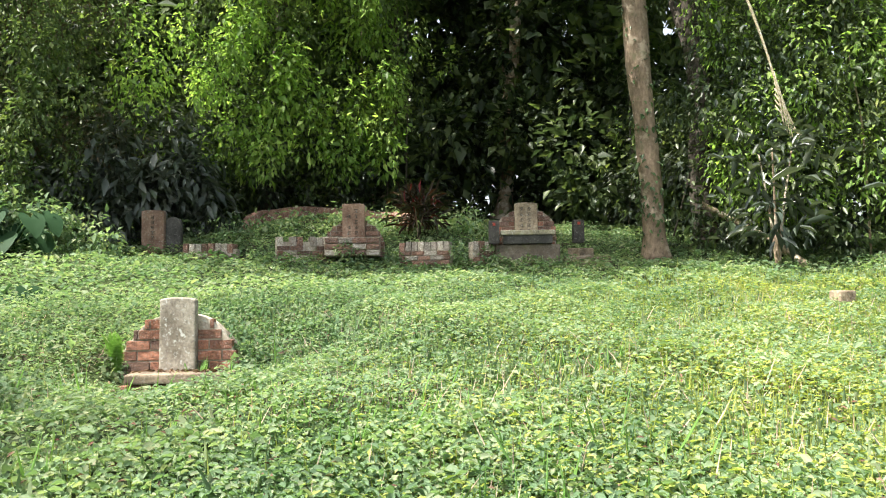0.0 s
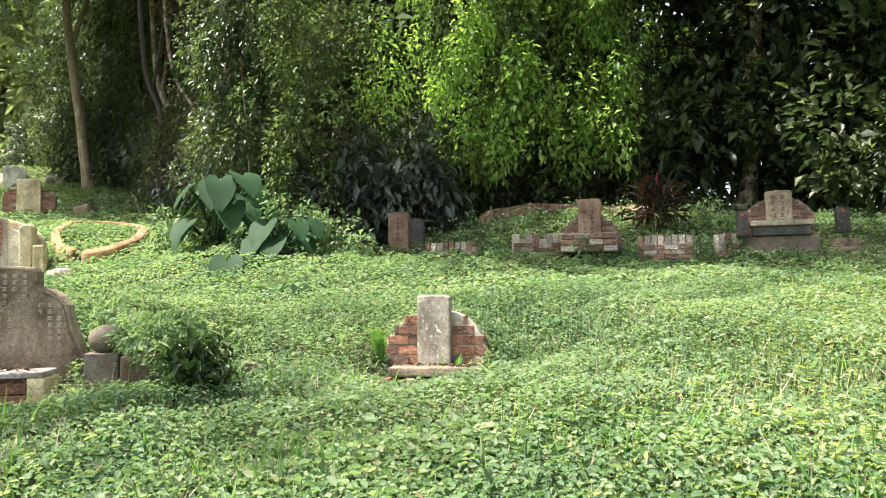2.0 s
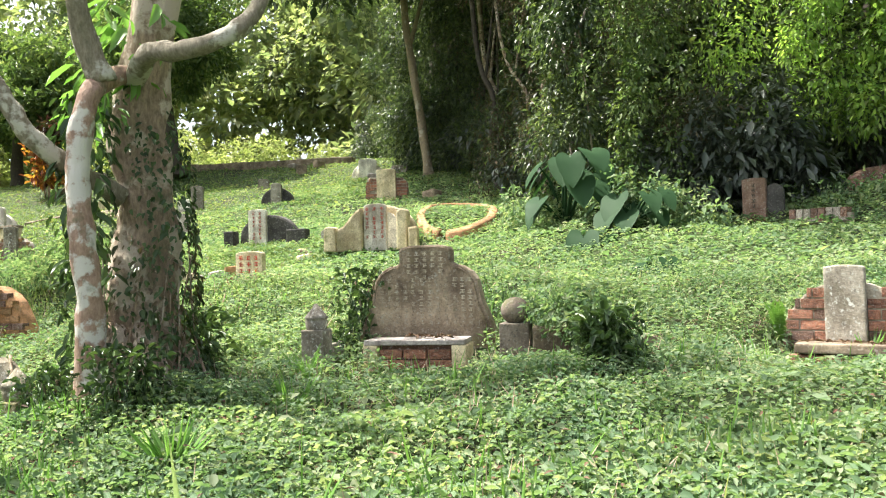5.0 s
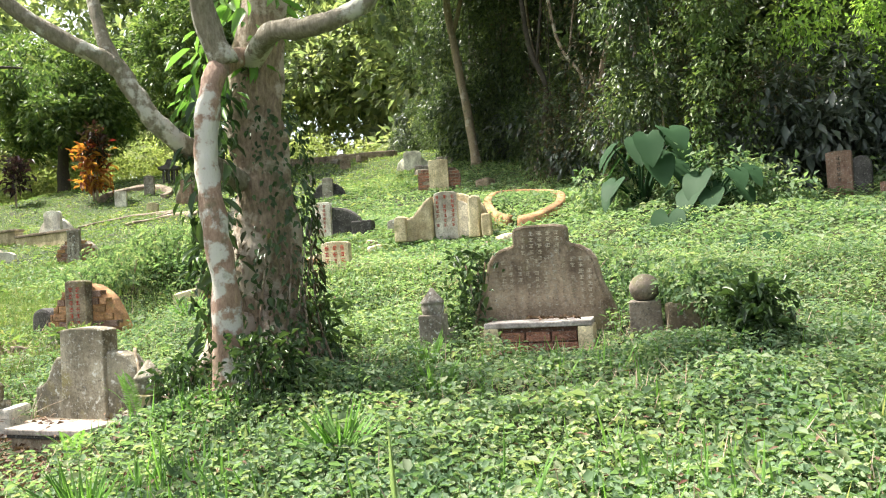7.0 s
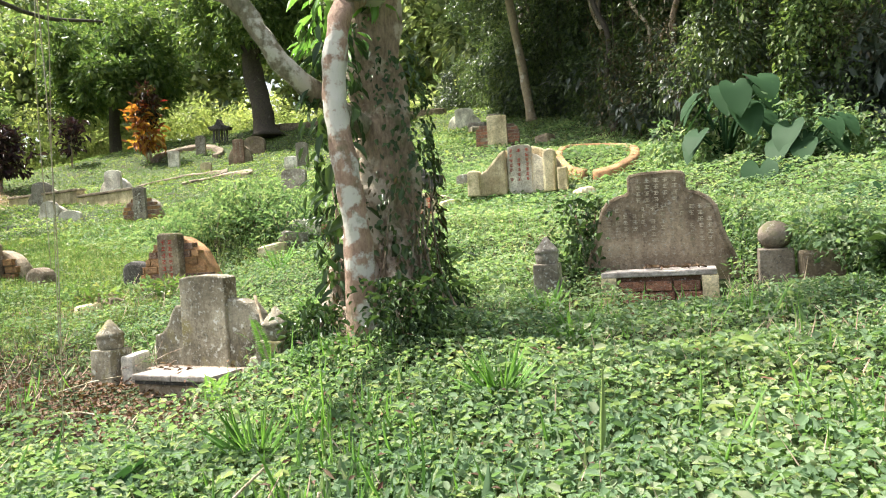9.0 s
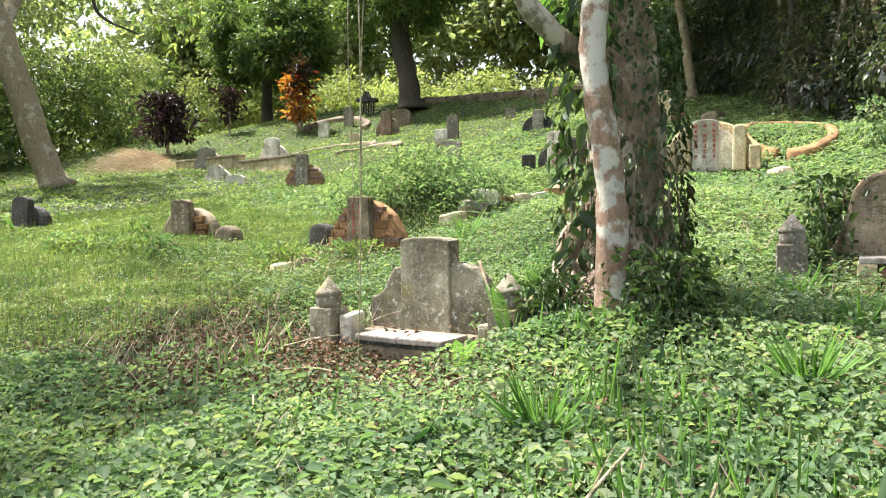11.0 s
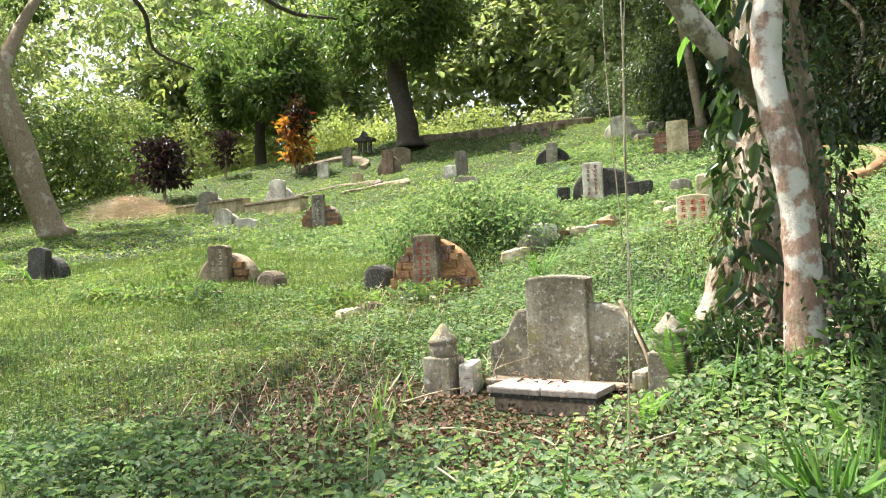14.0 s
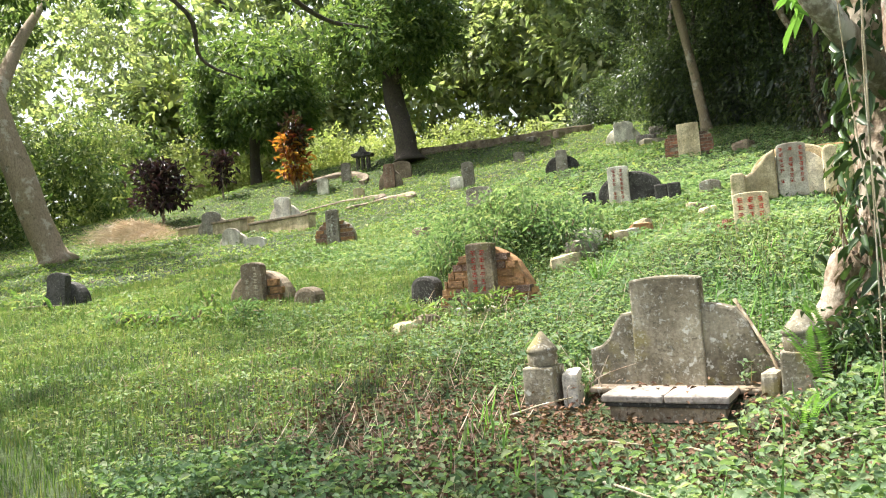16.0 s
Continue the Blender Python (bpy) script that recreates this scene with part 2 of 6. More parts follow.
L_BRUSH = leaf("dry_pinkish_brush", [(0.36, 0.27, 0.22), (0.48, 0.37, 0.31), (0.56, 0.46, 0.38)], 0.8, 0.1, tint=(1, 1, 1))

m_soil, t, p = nodes_of("grassy_soil")
tc = t.nodes.new("ShaderNodeTexCoord")
v = tc.outputs["Object"]
# Soil tones are darkened so gaps between leaves read as leaf shadow.
c = ramp(t, noise_tex(t, v, 0.35, 5), [(0.35, (0.03, 0.05, 0.015)), (0.55, (0.065, 0.1, 0.025)), (0.72, (0.11, 0.15, 0.035))])
c = mix(t, ramp(t, noise_tex(t, v, 1.1, 4), [(0.56, (0, 0, 0)), (0.68, (0.8, 0.8, 0.8))]), c, (0.07, 0.048, 0.03))
c = mix(t, 0.8, c, ramp(t, noise_tex(t, v, 28, 4, 0.7), [(0.3, (0.35, 0.35, 0.35)), (0.7, (1.35, 1.35, 1.35))]), "MULTIPLY")
t.links.new(c, p.inputs["Base Color"])
p.inputs["Roughness"].default_value = 0.95
bump(t, p, noise_tex(t, v, 22, 5, 0.7), 1.0, 0.06)
M_SOIL = m_soil

# ---- the lie of the land ----
SLOPE = [-0.313, 1.498, 2.096, 0.799, -1.077, 0.121, -1.027, 0.685, -0.534, 0.723, -0.467, 0.4, -0.262, 0.159, -0.108]
DIPS = [  # x, y, rise, radius: graves cut into the slope, mounds behind them
    (-2.5, 7.3, -0.48, 1.2), (-5.6, 5.3, -0.12, 1.2), (-8.6, 1.5, -0.2, 1.5), (-10.1, 6.3, 0.42, 1.8), (-7.3, 12.2, 0.32, 2.0),
    (-6.8, 2.6, 0.3, 0.9), (-15, 10.2, 0.25, 2.5), (-16.5, 2.3, 0.18, 2.0), (-20.4, 0.5, 0.18, 2.0), (-35.7, 19, -0.5, 5.0),
    (-24.5, 23.4, -0.3, 3.0), (-13.7, 5.6, 0.8, 1.1), (-38, 23, 0.9, 4.5), (-43, 17, 1.1, 6.0), (-46, 9, 0.9, 5.0), (-21.4, 15.8, 0.2, 2.0), (-6.4, 7.0, 0.4, 1.3), (-11.9, 12.9, 0.5, 1.9), (-1.4, 13.3, -0.2, 1.7), (1.7, 13.4, -0.2, 1.6), (-5.0, 13.6, -0.15, 1.4), (-2.4, 16.4, 0.3, 1.7), (0.5, 16.2, 0.3, 1.2),
]


def height(x, y):
    """Height of the ground, for numbers or arrays."""
    x, y = np.asarray(x, float), np.asarray(y, float)
    u, w = np.clip(x, -62, 24) / 20, np.clip(y, -12, 42) / 20
    z, k = np.zeros(np.broadcast(x, y).shape), 0
    for i in range(5):
        for j in range(5 - i):
            z = z + SLOPE[k] * u**i * w**j
            k += 1
    for a, b, d, r in DIPS:
        z = z + d * np.exp(-((x - a) ** 2 + (y - b) ** 2) / (r * r))
    z = 7.5 - np.logaddexp(0.0, (7.5 - z) * 2.2) / 2.2
    return z + 0.035 * np.sin(1.7 * x + 0.6 * y) * np.sin(1.3 * y - 0.4 * x) + 0.02 * np.sin(4.1 * x) * np.cos(3.7 * y)


def gz(x, y):
    return float(height(x, y))


# ---- builders ----
rng = np.random.default_rng(7)


def mesh_from(name, verts, faces_flat, starts, totals, mat):
    me = bpy.data.meshes.new(name)
    me.vertices.add(len(verts))
    me.vertices.foreach_set("co", np.ascontiguousarray(verts, dtype=np.float32).ravel())
    me.loops.add(len(faces_flat))
    me.loops.foreach_set("vertex_index", np.ascontiguousarray(faces_flat, dtype=np.int32))
    me.polygons.add(len(starts))
    me.polygons.foreach_set("loop_start", np.ascontiguousarray(starts, dtype=np.int32))
    me.polygons.foreach_set("loop_total", np.ascontiguousarray(totals, dtype=np.int32))
    me.materials.append(mat)
    me.update()
    me.validate()
    return me


def unit(a):
    return a / np.maximum(np.linalg.norm(a, axis=1, keepdims=True), 1e-9)


def leaves(name, mat, pos, axis, nrm, L, W, fold=0.25, full=False, droop=0.15):
    """Many leaves in one mesh: folded blades along axis, facing nrm. full: six-cornered blades, else four-cornered."""
    pos, axis = np.asarray(pos, float), unit(np.asarray(axis, float))
    nrm = np.asarray(nrm, float)
    side = unit(np.cross(axis, nrm))
    nrm = unit(np.cross(side, axis))
    n = len(pos)
    L, W = np.broadcast_to(L, n)[:, None], np.broadcast_to(W, n)[:, None]
    if full:
        spec = [(0, 0, 0), (0.25, -0.42, fold), (0.65, -0.36, fold), (1, 0, -droop * 2), (0.65, 0.36, fold), (0.25, 0.42, fold)]
        quad = [0, 1, 2, 3, 3, 4, 5, 0]
        per, tot = 2, 4
    else:
        spec = [(0, 0, 0), (0.45, -0.5, fold), (1, 0, -droop), (0.45, 0.5, fold)]
        quad = [0, 1, 2, 2, 3, 0]
        per, tot = 2, 3
    v = np.stack([pos + axis * L * a + side * W * b + nrm * W * c for a, b, c in spec], 1).reshape(-1, 3)
    k = len(spec)
    f = (np.arange(n)[:, None] * k + np.array(quad)[None]).ravel()
    st = np.arange(n * per) * tot
    return mesh_from(name, v, f, st, np.full(n * per, tot), mat)


def link(name, me, parent=None, label=""):
    ob = new(name, me)
    if parent:
        ob.parent = parent
    if label:
        ob["label"] = label
    return ob


def part(name, bm, material, parent, label=""):
    """Links a bmesh as one mesh object under a thing or a part."""
    bmesh.ops.recalc_face_normals(bm, faces=bm.faces)
    me = bpy.data.meshes.new(name)
    bm.to_mesh(me)
    bm.free()
    me.materials.append(material)
    return link(name, me, parent, label)


def thing(name, x, y, rz, label, category, group="", z=None, sink=0.0, lean=0.0, roll=0.0):
    e = new(name)
    e.empty_display_size = 0.1
    e.matrix_world = pose(x, y, (gz(x, y) if z is None else z) - sink, lean, roll, rz)
    return tagged(e, label, category, group)


def rough_up(bm, amount, scale=4.0, seed=0.0):
    for vv in bm.verts:
        d = noise.noise_vector(Vector(vv.co) * scale + Vector((seed, seed * 1.7, seed * 0.3)))
        vv.co += d * amount


def box(bm, sx, sy, sz, at=(0, 0, 0), bevel=0.01, rz=0.0, taper=1.0, cuts=0):
    """A block that stands on at."""
    made = bmesh.ops.create_cube(bm, size=1)["verts"]
    for vv in made:
        k = taper if vv.co.z > 0 else 1.0
        vv.co = Vector((vv.co.x * sx * k, vv.co.y * sy * k, (vv.co.z + 0.5) * sz))
    m = Matrix.Translation(at) @ Matrix.Rotation(radians(rz), 4, "Z")
    bmesh.ops.transform(bm, matrix=m, verts=made)
    if bevel:
        es = {e for vv in made for e in vv.link_edges}
        bmesh.ops.bevel(bm, geom=list(es), offset=bevel, segments=2, affect="EDGES", profile=0.6)
    return bm


def slab(outline, thick, at=(0, 0, 0), bevel=0.012):
    """An upright plate with that outline in x and z, its front towards -y."""
    bm = bmesh.new()
    front = [bm.verts.new((x + at[0], at[1] - thick / 2, z + at[2])) for x, z in outline]
    back = [bm.verts.new((x + at[0], at[1] + thick / 2, z + at[2])) for x, z in outline]
    bm.faces.new(front)
    bm.faces.new(back[::-1])
    n = len(front)
    for i in range(n):
        bm.faces.new((front[i], back[i], back[(i + 1) % n], front[(i + 1) % n]))
    bm.normal_update()
    if bevel:
        es = [e for e in bm.edges if len(e.link_faces) == 2 and e.calc_face_angle(0) > 0.6 and abs(e.verts[0].co.y - e.verts[1].co.y) < 1e-6]
        bmesh.ops.bevel(bm, geom=es, offset=bevel, segments=2, affect="EDGES", profile=0.6)
    return bm


def arch(w, h, rise, n=10):
    """An upright stone with a curved top."""
    top = [(w / 2 * math.cos(math.pi * i / n), h - rise + rise * math.sin(math.pi * i / n) ** 0.8) for i in range(n + 1)]
    return [(-w / 2, 0), (w / 2, 0)] + [(x, z) for x, z in top]


def dome(w, h, foot, n=18, power=0.5):
    """A broad headwall, its top a half round over straight feet."""
    return [(-w / 2, 0), (w / 2, 0)] + [(w / 2 * math.cos(math.pi * i / n), foot + (h - foot) * max(0.0, math.sin(math.pi * i / n)) ** (2 * power)) for i in range(n + 1)]


def writing(parent, cols, mat, y, size, z0, z1, seed=1, label="rows of worn inscription bars"):
    """Carved writing as columns of plain bars."""
    r = random.Random(seed)
    bm = bmesh.new()
    for cx in cols:
        z = z1
        while z - size > z0:
            if r.random() < 0.92:
                for k in range(3):
                    wv = size * r.uniform(0.55, 0.95)
                    box(bm, wv, 0.006, size * 0.13, (cx + r.uniform(-0.1, 0.1) * size, y, z - size * (0.25 + 0.3 * k)), 0)
                box(bm, size * 0.14, 0.006, size * 0.75, (cx + r.uniform(-0.2, 0.2) * size, y - 0.001, z - size * 0.9), 0)
            z -= size * 1.22
    return tagged(part("inscription", bm, mat, parent, label), kind="stuff")


bmb = bmesh.new()
box(bmb, 1, 1, 1, (0, 0, -0.5), 0.05)
rough_up(bmb, 0.03, 2.0)
BRICK_MESHES = {}
for mt in (M_BRICK, M_BRICKD, M_BRICKO, M_LIME, M_MORTAR, M_CREAM):
    me = bpy.data.meshes.new("brick")
    bmb.to_mesh(me)
    me.materials.append(mt)
    BRICK_MESHES[mt.name] = me
bmb.free()


def brick(parent, mat, at, size, rz=0.0, rx=0.0):
    ob = link("brick", BRICK_MESHES[mat.name], parent)
    ob.matrix_local = pose(*at, rx, 0, rz) @ Matrix.Diagonal((*size, 1))
    return ob


def brick_face(parent, half, z0, z1, mats, y, gap=None, course=0.1, length=0.235, depth=0.1, seed=0, miss=0.03):
    """Courses of bricks within the outline half(z), leaving out gap on both sides of the middle."""
    r = random.Random(seed)
    row, z = 0, z0
    while z + course * 0.8 < z1:
        hw = half(z + course * 0.75)
        for s in (-1, 1):
            x = (gap or 0.0)
            first = True
            while x < hw - 0.03:
                ln = length * (0.5 if first and row % 2 else 1.0) * r.uniform(0.94, 1.04)
                first = False
                e = min(x + ln, hw)
                if e - x > 0.04 and r.random() > miss:
                    brick(parent, r.choice(mats), (s * (x + e) / 2, y + r.uniform(-0.006, 0.006), z + course / 2), (e - x - 0.014, depth, course - 0.017), r.uniform(-1, 1))
                x = e
        row += 1
        z += course


def sweep(bm, pts, radii, seg=10, wob=0.0, seed=0.0, caps=True):
    """A tube along pts with those radii, a little uneven."""
    pts = [Vector(q) for q in pts]
    rings = []
    ref = Vector((0.3, 0.9, 0.1))
    for i, q in enumerate(pts):
        d = (pts[min(i + 1, len(pts) - 1)] - pts[max(i - 1, 0)]).normalized()
        a = d.cross(ref)
        if a.length < 0.1:
            a = d.cross(Vector((1, 0, 0)))
        a.normalize()
        b = d.cross(a)
        ring = []
        for k in range(seg):
            an = 2 * math.pi * k / seg
            rad = radii[i] * (1 + wob * noise.noise(Vector((math.cos(an) * 1.5, math.sin(an) * 1.5, i * 0.35 + seed))))
            ring.append(bm.verts.new(q + (a * math.cos(an) + b * math.sin(an)) * rad))
        rings.append(ring)
    for r0, r1 in zip(rings, rings[1:]):
        for k in range(seg):
            bm.faces.new((r0[k], r0[(k + 1) % seg], r1[(k + 1) % seg], r1[k])).smooth = True
    if caps:
        bm.faces.new(rings[0][::-1])
        bm.faces.new(rings[-1])
    return bm


def smooth_path(pts, n=6):
    """More points along a bent line (Catmull-Rom)."""
    p = [np.array(q, float) for q in pts]
    p = [2 * p[0] - p[1]] + p + [2 * p[-1] - p[-2]]
    out = []
    for i in range(1, len(p) - 2):
        for k in range(n):
            s = k / n
            out.append(0.5 * (2 * p[i] + (p[i + 1] - p[i - 1]) * s + (2 * p[i - 1] - 5 * p[i] + 4 * p[i + 1] - p[i + 2]) * s * s + (3 * p[i] - p[i - 1] - 3 * p[i + 1] + p[i + 2]) * s**3))
    out.append(p[-2])
    return [tuple(q) for q in out]


def limb(bm, pts, r0, r1, seg=10, n=6, wob=0.2, seed=0.0):
    q = smooth_path(pts, n)
    sweep(bm, q, [r0 + (r1 - r0) * (i / (len(q) - 1)) for i in range(len(q))], seg, wob, seed)


def clumps(centres, radii, per, droop=0.4, flat=0.8):
    """Leaf places on the shells of many clumps: position, axis and normal."""
    c = np.repeat(centres, per, 0)
    r = np.repeat(radii, per)[:, None]
    d = unit(rng.normal(size=c.shape))
    shell = rng.uniform(0.25, 1.05, (len(c), 1)) ** 0.5
    pos = c + d * r * shell * np.array([1, 1, flat])
    ax = unit(d + rng.normal(0, 0.6, c.shape) + np.array([0, 0, -droop]))
    nr = unit(d * 0.5 + np.array([0, 0, 0.9]) + rng.normal(0, 0.45, c.shape))
    return pos, ax, nr

# ---- ground ----
gx = np.concatenate([[-400, -200, -110, -80], np.arange(-62, -30, 0.8), np.arange(-30, 13, 0.3), np.arange(13, 25, 0.8), [40, 80, 200, 400]])
gy = np.concatenate([[-400, -200, -80, -40, -20], np.arange(-12, -3, 0.6), np.arange(-3, 20, 0.3), np.arange(20, 43, 0.8), [60, 100, 200, 400]])
GX, GY = np.meshgrid(gx, gy)
V = np.stack([GX, GY, height(GX, GY)], -1).reshape(-1, 3)
nx, ny = len(gx), len(gy)
idx = np.arange(nx * ny).reshape(ny, nx)
F = np.stack([idx[:-1, :-1], idx[:-1, 1:], idx[1:, 1:], idx[1:, :-1]], -1).reshape(-1, 4)
me = mesh_from("ground", V, F.ravel(), np.arange(len(F)) * 4, np.full(len(F), 4), M_SOIL)
me.polygons.foreach_set("use_smooth", np.ones(len(F), dtype=bool))
ground = tagged(link("ground", me), "sloping grassy hillside soil under creeping plants", "ground", kind="structure")


def scatter(n, x0, x1, y0, y1):
    return rng.uniform(x0, x1, n), rng.uniform(y0, y1, n)


def track_distance(x, y):
    """Distance to the line that is walked, y side included."""
    best = np.full(np.shape(x), 1e9)
    for ax, ay, bx, by in ((1.5, 0.2, -1, -0.3), (-1, -0.3, -3, -1.5), (-3, -1.5, -5.3, -2.6)):
        dx, dy = bx - ax, by - ay
        s = np.clip(((x - ax) * dx + (y - ay) * dy) / (dx * dx + dy * dy), 0, 1)
        best = np.minimum(best, np.hypot(x - ax - s * dx, y - ay - s * dy))
    return best


def field(x, y, scale, seed):
    """A cheap smooth random field, 0 to 1."""
    a = np.sin(x * scale + seed) * np.cos(y * scale * 1.1 - seed * 2) + np.sin((x + y) * scale * 0.7 + seed * 3) * 0.7 + np.sin(x * scale * 2.3 - y * scale * 1.9 + seed) * 0.5
    return 1 / (1 + np.exp(-1.6 * a))


CLEAR = [(-8.4, 1.35, 0.75), (-2.62, 7.3, 0.55), (-2.3, 7.35, 0.4), (-3.0, 7.4, 0.4), (-5.8, 5.3, 0.5), (-6.85, 2.65, 0.42), (-8.5, 2.0, 0.5), (-7.62, 2.05, 0.36), (-9.2, 1.55, 0.25), (-8.0, 1.75, 0.4)]


def in_clear(x, y):
    hit = np.zeros(np.shape(x), bool)
    for a, b, r in CLEAR:
        hit |= (x - a) ** 2 + (y - b) ** 2 < r * r
    return hit


def carpet(name, mat, n, x0, x1, y0, y1, near, far, L, aspect, lift, label, full, keep):
    """A carpet of leaves over part of the slope, between two distances from the track."""
    x, y = scatter(n, x0, x1, y0, y1)
    d = track_distance(x, y)
    ok = (d > near) & (d < far) & ~in_clear(x, y)
    ok &= rng.uniform(size=n) < keep(x, y)
    x, y = x[ok], y[ok]
    k = len(x)
    z = height(x, y)
    bumpy = field(x, y, 1.6, 1.0) * 0.6 + field(x, y, 4.5, 2.0) * 0.4
    up = lift * (0.25 + 0.9 * bumpy) * rng.uniform(0.15, 1.0, k) ** 0.6
    ang = rng.uniform(0, 2 * math.pi, k)
    ax = np.stack([np.cos(ang), np.sin(ang), rng.normal(0.1, 0.35, k)], -1)
    nr = np.stack([rng.normal(0, 0.42, k), rng.normal(-0.1, 0.42, k), np.ones(k)], -1)
    s = L * rng.lognormal(0, 0.3, k)
    me = leaves(name, mat, np.stack([x, y, z + up], -1), ax, nr, s, s * aspect, full=full)
    return tagged(link(name, me), label, "ground cover", kind="stuff")


def blades(name, mat, n, x0, x1, y0, y1, L, W, label, keep, spread=0.5):
    """Blades of grass that rise from the slope and bend over."""
    x, y = scatter(n, x0, x1, y0, y1)
    ok = (rng.uniform(size=n) < keep(x, y)) & ~in_clear(x, y)
    x, y = x[ok], y[ok]
    k = len(x)
    ang = rng.uniform(0, 2 * math.pi, k)
    tilt = rng.uniform(0.1, 1.0, k) * spread
    ax = np.stack([np.cos(ang) * tilt, np.sin(ang) * tilt, np.ones(k)], -1)
    nr = np.stack([np.cos(ang), np.sin(ang), np.full(k, 0.2)], -1)
    s = L * rng.lognormal(0, 0.35, k)
    me = leaves(name, mat, np.stack([x, y, height(x, y)], -1), ax, nr, s, W, fold=0.1, droop=2.5)
    return tagged(link(name, me), label, "grass", kind="stuff")


def creeper(x, y):
    """Where the broad-leaved creeper grows: thick by the track and over the old graves, thin on the mown slope."""
    k = 1 / (1 + np.exp(-(x + 10.3 + 0.2 * (y - 2)) * 0.9))
    return np.clip(k * (0.6 + 0.5 * field(x, y, 1.1, 4.0)) + 0.12, 0, 1)


def litter(x, y):
    a = np.exp(-(((x + 9.4) / 1.5) ** 2 + ((y - 0.9) / 0.9) ** 2)) + 0.8 * np.exp(-(((x + 7.2) / 0.9) ** 2 + ((y - 1.2) / 0.7) ** 2)) + np.exp(-(((x + 8.3) / 1.0) ** 2 + ((y - 0.9) / 0.5) ** 2))
    a = a + 0.75 * np.exp(-(((x + 9.2) / 1.3) ** 2 + ((y - 0.1) / 0.8) ** 2))
    a = a + np.exp(-(((x + 7.75) / 0.5) ** 2 + ((y - 2.7) / 0.5) ** 2))
    return np.clip(a, 0, 1)


def low_creeper(x, y):
    return creeper(x, y) * (1 - 0.8 * litter(x, y))


carpet("creeping_ground_cover", L_GROUND, 420000, -13, 6, -1.5, 9, 0.9, 5.2, 0.044, 0.66, 0.19, "dense bright green creeping plants on the slope", True, low_creeper)
carpet("creeping_ground_cover", L_GROUND, 480000, -18, 9, 1.5, 15, 5.2, 10.5, 0.047, 0.52, 0.24, "dense green creeping plants on the slope", False, creeper)
carpet("creeping_ground_cover", L_GROUND, 210000, -26, 10, 5, 19, 10.5, 19, 0.072, 0.55, 0.2, "green creeping plants over the upper slope", False, lambda x, y: np.clip(creeper(x, y) + 0.2 + 0.4 * (y > 12), 0, 1))
carpet("low_weeds", L_GRASS, 190000, -25, -7, -1.5, 11, 0.9, 17, 0.045, 0.36, 0.11, "fine light green weeds and grass on the mown slope", False, lambda x, y: np.clip(1.2 - creeper(x, y) - 0.85 * litter(x, y), 0, 1))
blades("short_grass", L_GRASS, 130000, -24, -6, -2.5, 10, 0.09, 0.007, "short light green grass on the slope", lambda x, y: np.clip(1.15 - creeper(x, y) - 0.8 * litter(x, y), 0, 1))
blades("short_grass", L_GRASS, 36000, -46, -10, 0, 30, 0.075, 0.02, "short light green grass on the far slope", lambda x, y: (track_distance(x, y) > 10) * 1.0)
carpet("low_weeds", L_GRASS, 45000, -46, -19, 0, 30, 11, 60, 0.12, 0.45, 0.1, "low weeds and grass on the far slope", False, lambda x, y: 0.55 + 0.45 * field(x, y, 0.8, 3.0))
# The darker creeper leaf colour stands for shade on this upper slope.
carpet("low_weeds", L_GROUND, 60000, -24, -9, 6, 26, 11, 60, 0.1, 0.5, 0.1, "low green weeds on the upper slope, coloured darker for shade", False, lambda x, y: 0.55 + 0.45 * field(x, y, 0.8, 3.0))
# Bright weeds thicken to the right and paint the sunlit patch of slope.
carpet("low_weeds", L_WEED_LIT, 95000, -1, 9, 2, 11, 0.9, 12, 0.045, 0.4, 0.2, "yellowish weeds among the creepers, brightened for sunlight", False, lambda x, y: 1 / (1 + np.exp(-(x - 1.2 + 0.35 * (6 - y)) * 1.2)))
blades("straw", L_BRUSH, 4000, 0, 9, 2, 11, 0.16, 0.007, "dry straw in the sunny grass", lambda x, y: 1 / (1 + np.exp(-(x - 1.5 + 0.35 * (6 - y)) * 1.2)), 1.2)
blades("short_grass", L_WEED_LIT, 50000, -3, 9, 2.0, 12, 0.12, 0.008, "yellowish grass among the creepers, brightened for sunlight", lambda x, y: 1 / (1 + np.exp(-(x - 1.2 + 0.35 * (6 - y)) * 1.2)))
blades("grass_tuft", L_FERN, 9000, -9.5, 2, 0, 7, 0.2, 0.012, "long narrow grass blades among the creepers", lambda x, y: field(x, y, 2.0, 9.0) ** 3, 0.9)
lx, ly = scatter(42000, -13, -5, -1, 4)
ok = rng.uniform(size=42000) < litter(lx, ly) * 0.6 + 0.03
lx, ly = lx[ok], ly[ok]
k = len(lx)
an = rng.uniform(0, 6.28, k)
me = leaves("leaf_litter", L_DRY, np.stack([lx, ly, height(lx, ly) + rng.uniform(0.005, 0.05, k)], -1), np.stack([np.cos(an), np.sin(an), rng.normal(0, 0.35, k)], -1), np.stack([rng.normal(0, 0.6, k), rng.normal(0, 0.6, k), np.ones(k)], -1), 0.045 * rng.lognormal(0, 0.3, k), 0.032, fold=0.35)
tagged(link("leaf_litter", me), "reddish brown fallen leaves on the soil", "leaf litter", kind="stuff")

blades("leafy_weeds", L_GROUND, 45000, -10, 5, 0.5, 10, 0.09, 0.03, "upright lance-leaved weeds among the creepers", lambda x, y: field(x, y, 1.7, 6.0) ** 2 * (track_distance(x, y) > 1.2) * (1 - 0.8 * litter(x, y)), 2.2)
lx, ly = scatter(5200, -13, 5, -0.5, 9)
k = len(lx)
an = rng.uniform(0, 6.28, k)
